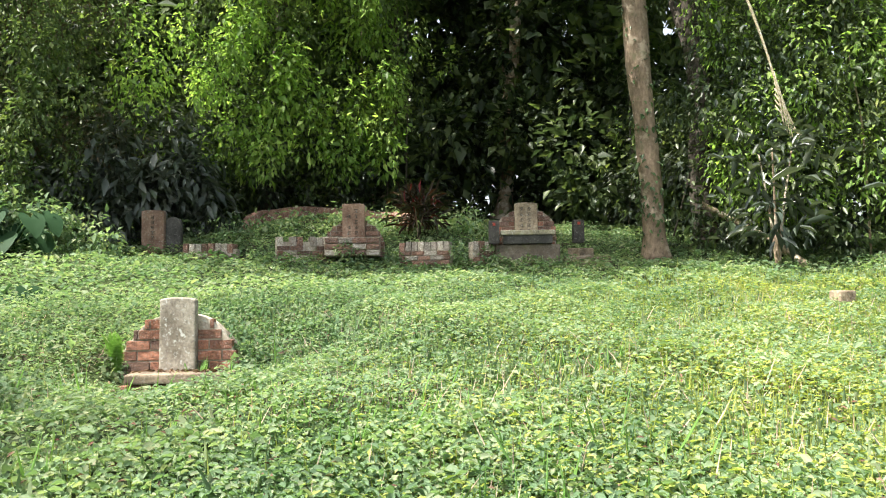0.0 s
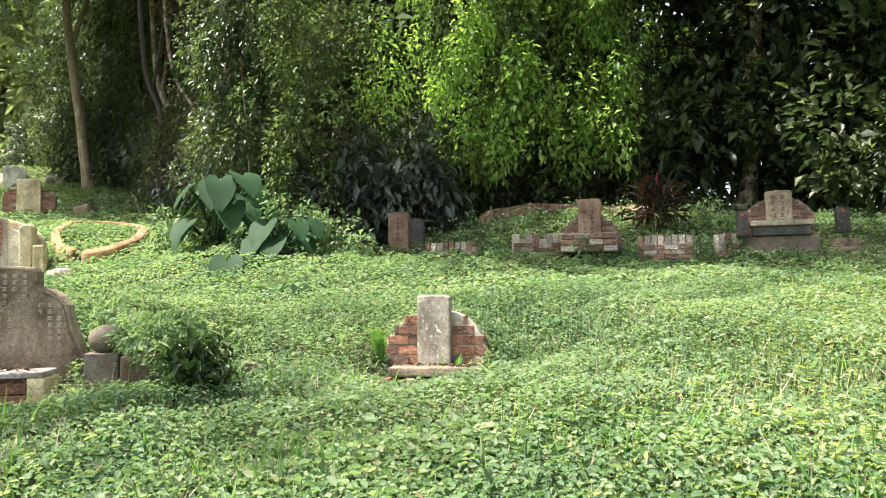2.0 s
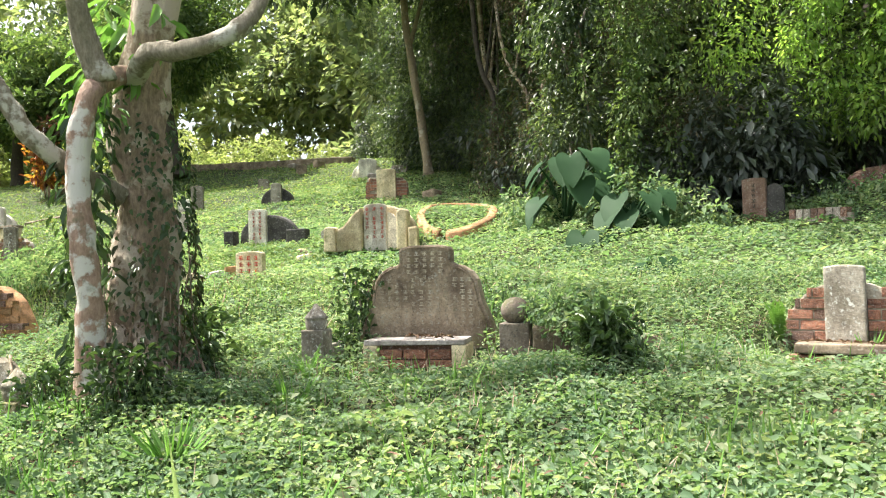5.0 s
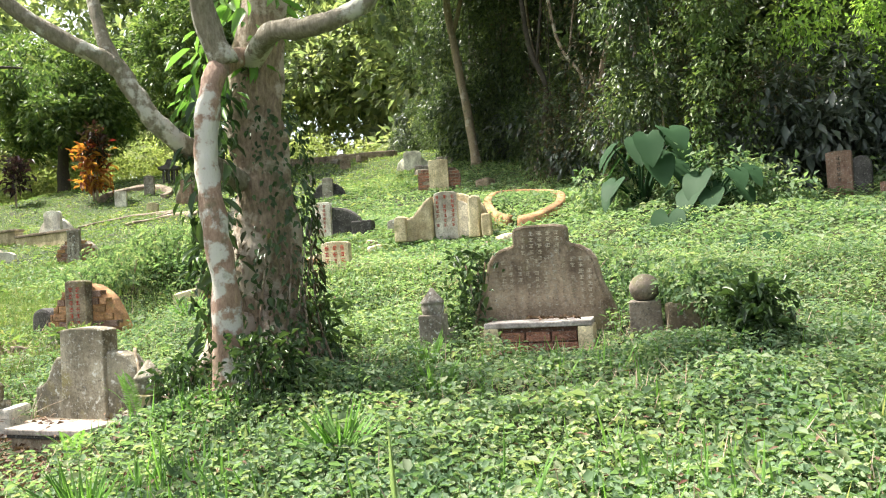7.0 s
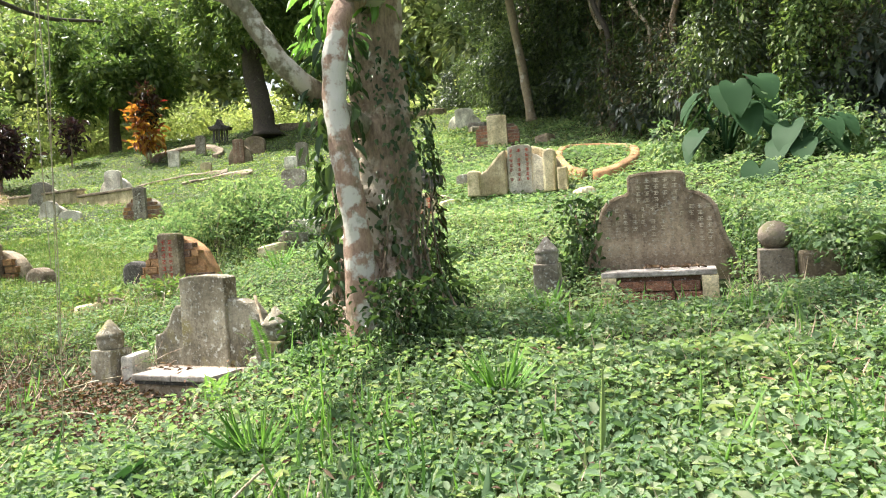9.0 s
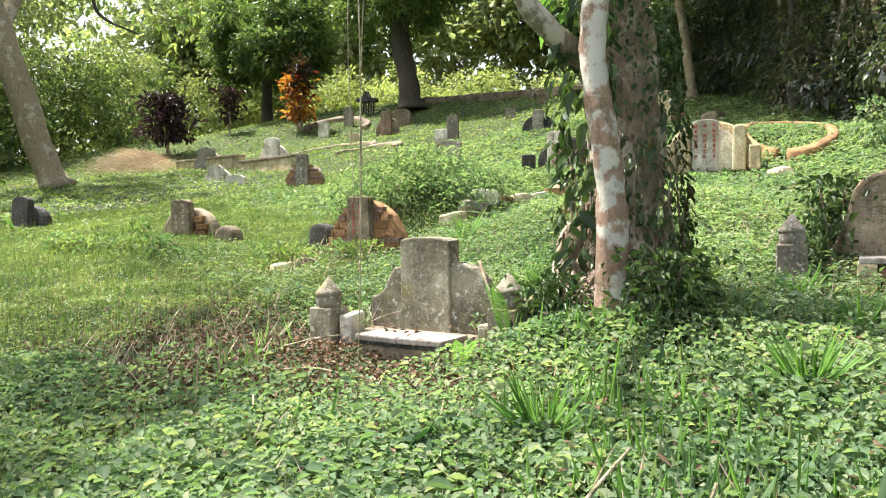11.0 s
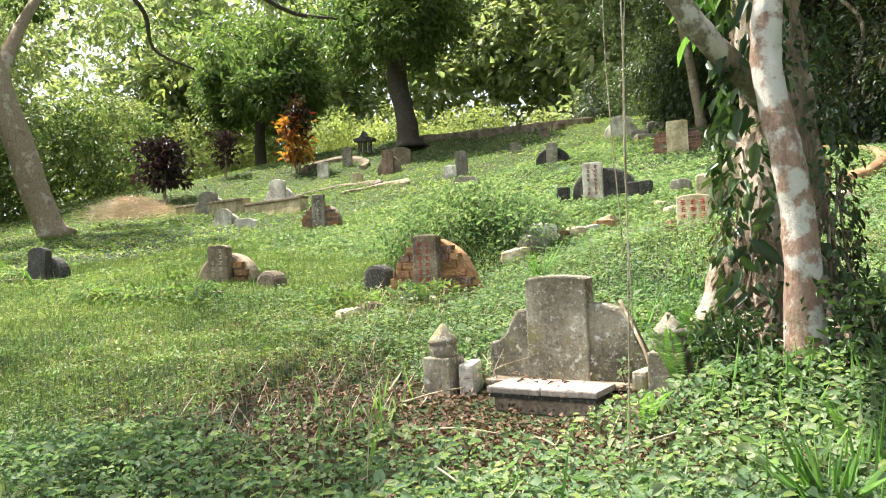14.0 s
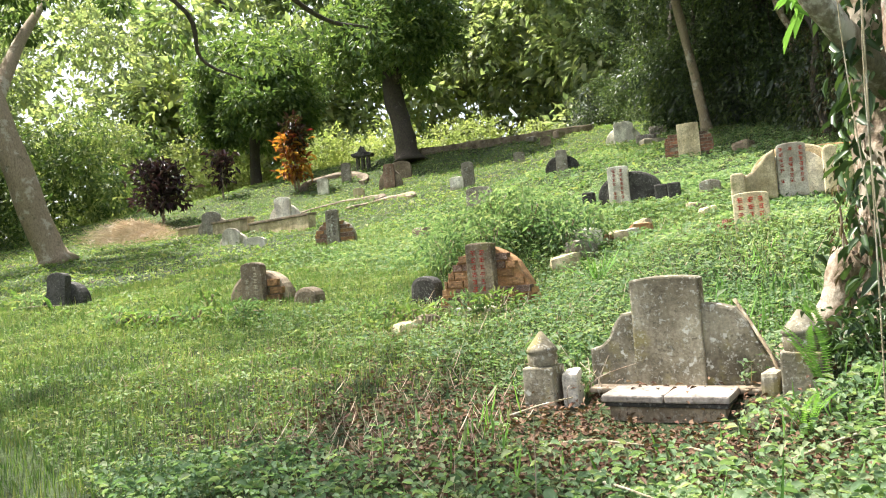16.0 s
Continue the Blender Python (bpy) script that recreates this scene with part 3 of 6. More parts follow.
me = leaves("leaf_litter", L_DRY, np.stack([lx, ly, height(lx, ly) + rng.uniform(0.06, 0.17, k)], -1), np.stack([np.cos(an), np.sin(an), rng.normal(0, 0.3, k)], -1), np.stack([rng.normal(0, 0.5, k), rng.normal(0, 0.5, k), np.ones(k)], -1), 0.045 * rng.lognormal(0, 0.3, k), 0.02, fold=0.35)
tagged(link("leaf_litter", me), "scattered dry brown leaves among the creepers", "leaf litter", kind="stuff")
blades("straw", L_BRUSH, 16000, -14, 7, -0.5, 9, 0.17, 0.006, "dry straw-coloured stalks among the creepers", lambda x, y: field(x, y, 1.3, 5.0) ** 2, 1.2)

# ---- graves ----
def brick_tomb(name, x, y, rz, label, w, h, foot, sw, sh, slab_mat, bricks, course=0.1, seed=0, power=0.5, wall=0.26, slab_y=-0.17, lean=0.0, letters=None, sink=0.12, back=M_MORTAR):
    """A half-round brick headwall with a stone slab set before its middle."""
    g = thing(name, x, y, rz, label, "grave", "old hillside graves", sink=sink, lean=lean)
    bm = slab(dome(w * 0.97, h * 0.96, foot, power=power), wall)
    rough_up(bm, 0.02, 5, seed)
    part("headwall", bm, back, g, "mortared brick headwall")

    def half(z):
        if z < foot:
            return w / 2
        q = min(1.0, (z - foot) / (h - foot))
        return w / 2 * math.sqrt(max(0.0, 1 - q ** (1 / power)))

    brick_face(g, half, sink * 0.4, h, bricks, -wall / 2 + 0.035, sw / 2, course, seed=seed)
    bm = slab(arch(sw, sh, 0.03), 0.12, (0, slab_y, 0), 0.015)
    rough_up(bm, 0.006, 6, seed + 3)
    part("headstone", bm, slab_mat, g, "upright inscribed slab")
    if letters:
        writing(g, [-sw * 0.2, sw * 0.12], letters, slab_y - 0.062, sw * 0.2, sh * 0.25, sh * 0.9, seed)
    return g


def kerb_post(parent, x, y, w, h, mat, tip, label="", name="post", rise=0.0):
    """A square grave post with a finial."""
    bm = bmesh.new()
    box(bm, w, w, h, (x, y, rise), 0.012, taper=0.97)
    rough_up(bm, 0.005, 6, x)
    po = part(name, bm, mat, parent, label)
    bm = bmesh.new()
    if tip == "ball":
        bmesh.ops.create_uvsphere(bm, u_segments=14, v_segments=9, radius=w * 0.5, matrix=Matrix.Translation((x, y, h + rise + w * 0.4)) @ Matrix.Diagonal((1, 1, 0.92, 1)))
    elif tip == "bud":
        prof = [(0.4, 0.0), (0.44, 0.1), (0.47, 0.36), (0.44, 0.46), (0.5, 0.5), (0.42, 0.62), (0.22, 0.86), (0.05, 1.08)]
        bm2 = [(x, y, h + rise - 0.01 + q * w) for _, q in prof]
        sweep(bm, bm2, [max(0.004, a * w) for a, _ in prof], 10)
    if tip:
        for f in bm.faces:
            f.smooth = True
        rough_up(bm, 0.005, 8, x + 2)
        part("finial", bm, mat, po)
    else:
        bm.free()
    return po


# grave with a grey slab on red brick
ga = brick_tomb("brick_grave", -2.62, 7.78, 4, "half-round red brick grave with lichen-spotted grey slab", 1.16, 0.68, 0.12, 0.35, 0.81, M_GREY, [M_BRICK, M_BRICK, M_BRICK, M_BRICKD], 0.105, 3, letters=None, sink=-0.08, back=M_MORTAR)
bm = bmesh.new()
box(bm, 0.98, 0.34, 0.09, (0.1, -0.42, 0.0), 0.015)
rough_up(bm, 0.012, 5)
part("ledge", bm, M_TABLET, ga, "worn concrete ledge strewn with leaves")
for i in range(5):
    brick(ga, M_BRICK, (-0.34 + i * 0.24, -0.5, -0.07), (0.22, 0.12, 0.1), random.uniform(-2, 2))

# broad stepped tablet grave
gb = thing("tablet_grave", -5.83, 5.07, 26, "broad brown stepped stone grave with low altar and corner posts", "grave", "old hillside graves", sink=0.12)
half_tablet = [(0.74, 0), (0.74, 0.3), (0.7, 0.45), (0.64, 0.6), (0.585, 0.74), (0.565, 0.84), (0.54, 0.95), (0.48, 1.035), (0.39, 1.09), (0.3, 1.11), (0.27, 1.13), (0.27, 1.26), (0.25, 1.29), (0.15, 1.31)]
tablet = half_tablet + [(-x, z) for x, z in reversed(half_tablet)]
bm = slab(tablet, 0.2, (0, 0.56, 0), 0.02)
rough_up(bm, 0.008, 5, 4)
tb = part("headstone", bm, M_TABLET, gb, "stained stepped tablet with carved columns")
writing(gb, [-0.46, -0.38, -0.3, -0.21, -0.13, -0.04, 0.05, 0.13, 0.22, 0.31, 0.39, 0.47], M_CARVEL, 0.457, 0.05, 0.46, 0.98, 5)
writing(gb, [-0.17, -0.085, 0.0, 0.085, 0.17], M_CARVEL, 0.457, 0.05, 0.95, 1.25, 6)
bm = slab([(x * 0.94, z * 0.982) for x, z in tablet], 0.02, (0, 0.452, 0.0), 0.006)
bmesh.ops.delete(bm, geom=[f for f in bm.faces if abs(f.normal.y) > 0.9], context="FACES_ONLY")
part("carved_border", bm, M_TABLET, gb, "raised line along the tablet edge")
bm = bmesh.new()
box(bm, 1.0, 0.38, 0.05, (0, 0.16, 0.34), 0.012)
rough_up(bm, 0.012, 6, 2)
part("altar_top", bm, M_ALTAR, gb, "cracked pale altar slab strewn with twigs")
for s in (-1, 1):
    bm = bmesh.new()
    box(bm, 0.14, 0.38, 0.338, (s * 0.44, 0.16, 0), 0.012)
    part("altar_block", bm, M_CREAM, gb)
bm = bmesh.new()
box(bm, 0.72, 0.3, 0.338, (0, 0.19, 0), 0.005)
part("altar_core", bm, M_BRICKD, gb)
for j in range(3):
    for i in range(3):
        brick(gb, M_BRICK, (-0.24 + i * 0.24 + (j % 2) * 0.02, 0.05, 0.05 + j * 0.1), (0.22, 0.1, 0.085), random.uniform(-3, 3))
kerb_post(gb, -1.0, 0, 0.24, 0.5, M_GREY, "bud", "grey post with pointed finial")
kerb_post(gb, 0.98, 0.05, 0.28, 0.54, M_SOOT, "ball", "dark stained post with ball finial")
bm = bmesh.new()
box(bm, 0.34, 0.24, 0.6, (1.32, -0.08, -0.08), 0.03, 8)
rough_up(bm, 0.012, 5, 1)
part("side_wall", bm, M_TABLET, gb, "low stained side wall under creepers")
for s, ln in ((-1, 0.5), (1, 0.5)):
    bm = bmesh.new()
    box(bm, 0.13, ln, 0.34, (s * 0.96, 0.3, 0), 0.02)
    part("side_kerb", bm, M_GREY, gb)

# grey tablet grave with altar table
gj = thing("altar_grave", -8.54, 2.15, 20, "mossy grey stepped headstone with stone altar table", "grave", "old hillside graves", z=-0.36)
bm = slab([(-0.6, 0), (0.77, 0), (0.77, 0.42), (0.66, 0.5), (0.6, 0.62), (0.55, 0.74), (0.47, 0.83), (0.36, 0.86), (0.25, 0.87), (-0.25, 0.83), (-0.34, 0.82), (-0.4, 0.74), (-0.45, 0.64), (-0.52, 0.58), (-0.6, 0.56)], 0.16, (0, 0.0, 0.0), 0.02)
rough_up(bm, 0.008, 5, 9)
part("headwall", bm, M_MOSSY, gj, "lichen-spotted shouldered stone")
bm = slab(arch(0.5, 1.08, 0.025), 0.17, (0, -0.025, 0.0), 0.015)
rough_up(bm, 0.006, 5, 11)
part("headstone", bm, M_MOSSY, gj, "tall worn slab with yellow moss")
bm = bmesh.new()
box(bm, 1.3, 0.16, 0.035, (0.08, -0.16, 0.26), 0.01)
rough_up(bm, 0.006, 5, 3)
part("ledge", bm, M_TABLET, gj, "dark ledge at the stone's foot")
for s, w in ((-1, 0.425), (1, 0.415)):
    bm = bmesh.new()
    box(bm, w, 0.38, 0.05, (0.07 + s * 0.212, -0.41, 0.262), 0.012, 0.6 * s)
    rough_up(bm, 0.005, 6, s)
    part("table_top", bm, M_ALTAR, gj, "pale cracked altar slab")
bm = bmesh.new()
box(bm, 0.81, 0.35, 0.03, (0.07, -0.41, 0.23), 0.008)
part("table_moulding", bm, M_DARK, gj)
bm = bmesh.new()
box(bm, 0.77, 0.31, 0.25, (0.07, -0.41, -0.02), 0.012)
rough_up(bm, 0.006, 5, 7)
part("table_body", bm, M_TABLET, gj, "dark weathered altar body")
for s, yy in ((-0.9, -0.3), (0.9, -0.28)):
    kerb_post(gj, s, yy, 0.25, 0.47 if s < 0 else 0.56, M_MOSSY, "bud", "mossy post with pointed bud finial")
    bm = bmesh.new()
    box(bm, 0.12, 0.3, 0.42, (s + 0.19 * (1 if s < 0 else -1), yy + 0.1, 0), 0.03, 12 if s < 0 else -8)
    rough_up(bm, 0.014, 5, s)
    part("side_kerb", bm, M_WHITE if s < 0 else M_MOSSY, gj)

gs = tagged(new("fallen_stick"), "dead stick leaning on the grey headstone", "branch")
bm = bmesh.new()
limb(bm, [(-8.12, 2.34, 0.52), (-7.98, 2.3, 0.34), (-7.82, 2.24, 0.12), (-7.74, 2.2, -0.1)], 0.014, 0.011, 7, 5, 0.2)
part("stick", bm, M_BARKL, gs)
for k in range(9):
    tw = tagged(new("twig"), "thin reddish dead twig between post and altar", "twig", "fallen twigs")
    q = random.Random(k)
    x0, y0 = -9.1 + q.uniform(-0.12, 0.2), 1.72 + q.uniform(-0.15, 0.2)
    bm = bmesh.new()
    limb(bm, [(x0, y0, -0.32), (x0 + q.uniform(-0.15, 0.2), y0 + q.uniform(-0.1, 0.1), -0.05), (x0 + q.uniform(-0.3, 0.4), y0 + q.uniform(-0.1, 0.2), q.uniform(-0.05, 0.22))], 0.006, 0.003, 5, 5, 0.2, k)
    part("stick", bm, M_BARK, tw)

# orange brick grave beside the mound
gl = brick_tomb("brick_grave", -12.15, 3.68, 21, "gabled orange brick grave with red-lettered slab", 1.32, 0.84, 0.12, 0.36, 0.86, M_TABLET, [M_BRICKO, M_BRICKO, M_BRICKD], 0.1, 8, power=0.72, wall=0.24, letters=M_RED, sink=0.05, back=M_BRICKO)
bm = bmesh.new()
box(bm, 0.66, 0.25, 0.1, (0.1, -0.42, 0), 0.02)
rough_up(bm, 0.01, 5)
part("ledge", bm, M_WHITE, gl, "pale stone ledge")
gs = thing("side_stone", -13.25, 3.55, 15, "rounded dark boundary stone beside the brick grave", "stone", sink=0.05)
part("body", slab(arch(0.42, 0.42, 0.16), 0.2, bevel=0.05), M_DARK, gs)

# pale grave with red writing and a curved kerb
gd = thing("plaster_grave", -11.5, 10.45, 27, "pale plaster grave with red-lettered slab and scrolled shoulders", "grave", "old hillside graves", sink=0.0)
bm = slab(dome(1.5, 0.92, 0.3, 22), 0.26, (0, 0.1, 0), 0.03)
rough_up(bm, 0.012, 4, 2)
part("headwall", bm, M_CREAM, gd, "rounded ochre plaster headwall")
bm = slab(dome(1.06, 0.8, 0.3, 22), 0.1, (0, -0.06, 0), 0.02)
rough_up(bm, 0.008, 4, 3)
part("inner_panel", bm, M_WHITE, gd, "paler inner arch panel")
part("headstone", slab(arch(0.46, 0.93, 0.06), 0.12, (-0.04, -0.14, 0)), M_WHITE, gd, "white slab with red writing")
writing(gd, [-0.2, -0.05, 0.11], M_RED, -0.205, 0.075, 0.15, 0.86, 3, "faded red writing bars")
bm = slab([(-0.84, 0), (-0.3, 0), (-0.3, 0.84), (-0.4, 0.8), (-0.54, 0.66), (-0.68, 0.5), (-0.84, 0.42)], 0.22, (0, -0.2, 0), 0.04)
rough_up(bm, 0.015, 4, 3)
part("side_wall", bm, M_CREAM, gd, "sloping cream side wall")
bm = slab(arch(0.24, 0.5, 0.06), 0.24, (-0.92, -0.3, 0), 0.03)
rough_up(bm, 0.012, 4, 5)
part("shoulder", bm, M_CREAM, gd, "short cream shoulder post")
bm = slab(arch(0.22, 0.8, 0.12), 0.3, (0.54, -0.2, 0), 0.04)
rough_up(bm, 0.014, 4, 1)
part("shoulder", bm, M_CREAM, gd, "rounded cream shoulder post")
bm = bmesh.new()
box(bm, 0.18, 0.2, 0.42, (0.8, -0.4, 0), 0.03)
part("corner_post", bm, M_CREAM, gd)


def ring_kerb(name, x, y, rz, rx, ry, h, w, mat, label, a0=-20, a1=200, n=36, sink=0.05):
    """A curved kerb round the back of a grave mound."""
    g = thing(name, x, y, rz, label, "kerb", sink=0)
    m = g.matrix_world
    bm = bmesh.new()
    rows = []
    for i in range(n + 1):
        a = radians(a0 + (a1 - a0) * i / n)
        row = []
        for dr, dz in ((-w / 2, -0.3), (-w / 2, h - 0.03), (-w / 2 + 0.03, h), (w / 2 - 0.03, h), (w / 2, h - 0.03), (w / 2, -0.3)):
            q = Vector(((rx + dr) * math.cos(a), (ry + dr) * math.sin(a), 0))
            wq = m @ q
            row.append(bm.verts.new((q.x, q.y, gz(wq.x, wq.y) - m.translation.z + dz + 0.012 * noise.noise(Vector((i * 0.4, dr, 0))))))
        rows.append(row)
    for r0, r1 in zip(rows, rows[1:]):
        for k in range(5):
            bm.faces.new((r0[k], r0[k + 1], r1[k + 1], r1[k])).smooth = True
    bm.faces.new(rows[0])
    bm.faces.new(rows[-1][::-1])
    part("kerb", bm, mat, g)
    return g


ring_kerb("grave_ring", -11.3, 12.7, 35, 0.8, 1.5, 0.16, 0.19, M_BRICKO, "low curved orange kerb round a grave mound", -100, 250)

# black stone grave with a pale slab
ge = thing("dark_grave", -14.95, 10.25, 30, "black weathered grave with pale red-lettered slab", "grave", "old hillside graves", sink=0.08)
bm = slab(dome(1.35, 0.74, 0.25), 0.3, (0.1, 0.1, 0), 0.05)
rough_up(bm, 0.015, 3, 2)
part("headwall", bm, M_DARK, ge)
part("headstone", slab(arch(0.42, 0.86, 0.03), 0.12, (-0.12, -0.08, 0)), M_WHITE, ge, "pale slab with red writing")
writing(ge, [-0.2, -0.05], M_RED, -0.146, 0.075, 0.15, 0.8, 6, "red writing bars")
for s in (0.72, 0.98, -0.75):
    bm = bmesh.new()
    box(bm, 0.24, 0.3, 0.38, (s, -0.12 - 0.1 * (s > 0.8), 0), 0.03)
    part("side_block", bm, M_DARK, ge)

# small lettered slab near the big tree
gk = thing("small_headstone", -10.1, 6.32, 25, "small pale slab with red writing and loose bricks", "grave", "old hillside graves", sink=0.06)
part("headstone", slab(arch(0.42, 0.52, 0.04), 0.12), M_CREAM, gk)
writing(gk, [-0.12, 0.0, 0.12], M_RED, -0.066, 0.075, 0.16, 0.46, 9, "red writing bars")
for i in range(3):
    brick(gk, M_BRICK, (-0.36 + i * 0.05, -0.02 + i * 0.1, 0.05 + i * 0.06), (0.22, 0.11, 0.08), 20 * i)

# reddish slab with a dark stone beside it
gc = thing("reddish_headstone", -5.44, 14.32, 3, "reddish upright slab with a dark stone beside it", "grave", "old hillside graves", sink=0.0)
part("headstone", slab(arch(0.42, 0.82, 0.03), 0.14), M_PINK, gc)
writing(gc, [0.0], M_CARVE, -0.076, 0.08, 0.2, 0.72, 12)
part("side_stone", slab(arch(0.34, 0.7, 0.18), 0.16, (0.33, 0.12, 0), 0.04), M_DARK, gc, "dark rounded side stone")

# brick grave with low whitewashed walls
gf = brick_tomb("brick_grave", -1.63, 14.3, 2, "half-round sooty brick grave with reddish slab", 1.16, 0.72, 0.2, 0.42, 1.0, M_PINK, [M_BRICKD], 0.1, 15, letters=M_CARVE, sink=-0.02)
bm = bmesh.new()
box(bm, 1.0, 0.3, 0.34, (0, -0.42, 0), 0.01)
part("altar", bm, M_MORTAR, gf, "brick altar with whitewash patches")
for j in range(3):
    for i in range(4):
        brick(gf, M_LIME if (i + j) % 3 == 0 else M_BRICKD, (-0.37 + i * 0.25, -0.57, 0.06 + j * 0.11), (0.235, 0.1, 0.09))


def low_wall(name, x0, y0, x1, y1, h, label, courses=3, cap=M_LIME, seed=0):
    """A low ruined brick wall with upright cap bricks."""
    r = random.Random(seed)
    cx, cy = (x0 + x1) / 2, (y0 + y1) / 2
    ln, rz = math.hypot(x1 - x0, y1 - y0), math.degrees(math.atan2(y1 - y0, x1 - x0))
    g = thing(name, cx, cy, rz, label, "wall", "low brick grave walls", sink=0.02)
    bm = bmesh.new()
    box(bm, ln, 0.2, h - 0.06, (0, 0, 0), 0.01)
    rough_up(bm, 0.012, 4, seed)
    part("core", bm, M_MORTAR, g)
    ch = (h - 0.16) / courses
    for j in range(courses):
        x = -ln / 2 - (0.12 if j % 2 else 0)
        while x < ln / 2 - 0.05:
            e = min(x + 0.235, ln / 2)
            s = max(x, -ln / 2)
            if e - s > 0.05 and r.random() > 0.06:
                brick(g, r.choice([M_BRICKD, M_BRICKD, M_BRICKD, M_LIME]), ((s + e) / 2, -0.09, 0.03 + ch * (j + 0.5)), (e - s - 0.015, 0.09, ch - 0.015))
            x += 0.24
    x = -ln / 2
    while x < ln / 2 - 0.08:
        if r.random() > 0.1:
            brick(g, cap if r.random() > 0.25 else M_BRICKD, (x + 0.06, 0, h - 0.05 + r.uniform(-0.01, 0.01)), (0.105, 0.24, 0.17), r.uniform(-4, 4))
        x += 0.12
    return g


low_wall("low_brick_wall", -3.0, 13.75, -2.1, 14.1, 0.42, "low sooty brick wall with whitewashed cap bricks", seed=1)
low_wall("low_brick_wall", -0.75, 14.1, 0.2, 13.9, 0.42, "low sooty brick wall with whitewashed cap bricks", seed=2)
low_wall("low_brick_wall", -4.7, 13.9, -3.7, 13.8, 0.24, "low ruined brick wall among creepers", 1, seed=3)
low_wall("low_brick_wall", 0.55, 14.0, 1.05, 14.2, 0.4, "low pale brick wall beside the grave", 2, seed=4)
ring_kerb("grave_ring", -2.4, 16.4, 2, 1.75, 1.3, 0.36, 0.22, M_BRICKD, "low curved brick kerb round a grave mound")

# brick grave with a pale slab and altar
gg = brick_tomb("brick_grave", 1.62, 14.4, -2, "half-round brick grave with pale slab and altar", 1.16, 0.72, 0.25, 0.43, 0.8, M_TABLET, [M_BRICK, M_BRICKD], 0.095, 21, letters=M_CARVE, sink=-0.3)
bm = bmesh.new()
box(bm, 1.2, 0.7, 0.42, (0, -0.15, -0.425), 0.03)
rough_up(bm, 0.015, 4, 2)
part("plinth", bm, M_SOOT, gg, "dark stained grave platform")
bm = bmesh.new()
box(bm, 1.0, 0.4, 0.09, (0, -0.4, 0.16), 0.02)
part("altar_top", bm, M_MOSSY, gg, "mossy altar slab")
bm = bmesh.new()
box(bm, 0.9, 0.34, 0.16, (0, -0.4, 0.0), 0.01)
part("altar_body", bm, M_DARK, gg)
for s in (-1, 1):
    po = kerb_post(gg, s * 0.62 + 0.3 * (s > 0), -0.55, 0.2, 0.42, M_DARK, "", "dark side post with red paper")
    bm = bmesh.new()
    box(bm, 0.05, 0.012, 0.05, (s * 0.62 + 0.3 * (s > 0), -0.66, 0.33), 0)
    part("red_paper", bm, M_RED, po, "scrap of red paper")
gst = thing("stone_step", 2.55, 14.15, 4, "dark mossy stone blocks beside the grave", "stone", sink=0.05)
for i, (ax, az, sx) in enumerate(((0, 0, 0.5), (0.42, 0, 0.4), (0.1, 0.16, 0.36))):
    bm = bmesh.new()
    box(bm, sx, 0.35, 0.2, (ax, 0.05 * i, az), 0.03, 10 * i)
    rough_up(bm, 0.02, 4, i)
    part("block", bm, M_TABLET, gst)
for (a, b, w, h, rz) in ((5.05, 9.55, 0.24, 0.3, 12), (4.25, 9.0, 0.32, 0.12, -10)):
    gq = thing("kerb_stone", a, b, rz, "old grey stone block in the sunny grass", "stone", "grave kerb stones", sink=0.03)
    bm = bmesh.new()
    box(bm, w, 0.2, h, (0, 0, 0), 0.02, 0)
    rough_up(bm, 0.01, 5, a)
    part("block", bm, M_TABLET, gq)

# ---- trees ----


def crown(name, mat, parent, centres, radii, per, L, W, droop=0.4, full=False):
    pos, ax, nr = clumps(np.array(centres, float), np.array(radii, float), per, droop)
    s = L * rng.lognormal(0, 0.25, len(pos))
    return link(name, leaves(name, mat, pos, ax, nr, s, s * W, full=full), parent)


def crown_cloud(cx, cy, cz, rx, ry, rz, n, r0, r1):
    d = unit(rng.normal(size=(n, 3))) * rng.uniform(0.35, 1.0, (n, 1)) ** 0.6
    return np.array([cx, cy, cz]) + d * np.array([rx, ry, rz]), rng.uniform(r0, r1, n)


def ivy(parent, path, radii, n, L, W, mat, spread=0.06, label="", name="ivy"):
    """Leaves that cling to a stem."""
    p = np.array(path, float)
    i = rng.integers(0, len(p) - 1, n)
    s = rng.uniform(0, 1, (n, 1))
    q = p[i] * (1 - s) + p[i + 1] * s
    r = np.array(radii)[i]
    an = rng.uniform(0, 2 * math.pi, n)
    out = np.stack([np.cos(an), np.sin(an), rng.normal(0, 0.2, n)], -1)
    pos = q + out * (r + rng.uniform(0.0, spread, n))[:, None]
    ax = np.stack([rng.normal(0, 0.6, n), rng.normal(0, 0.6, n), -np.ones(n)], -1) + out * 0.5
    sz = L * rng.lognormal(0, 0.3, n)
    return link(name, leaves(name, mat, pos, ax, out + np.array([0, 0, 0.4]), sz, sz * W, full=True), parent, label)


def stuff_at(name, ob_mesh, label, category):
    return tagged(link(name, ob_mesh), label, category, kind="stuff")


# the big double-stemmed tree by the graves
ox, oy = -6.86, 2.76
tx, ty = -7.28, 3.12
tz = gz(ox, oy) - 0.1
t1 = tagged(new("ivy_tree"), "old double-stemmed tree with lichen-patched bark and ivy", "tree")
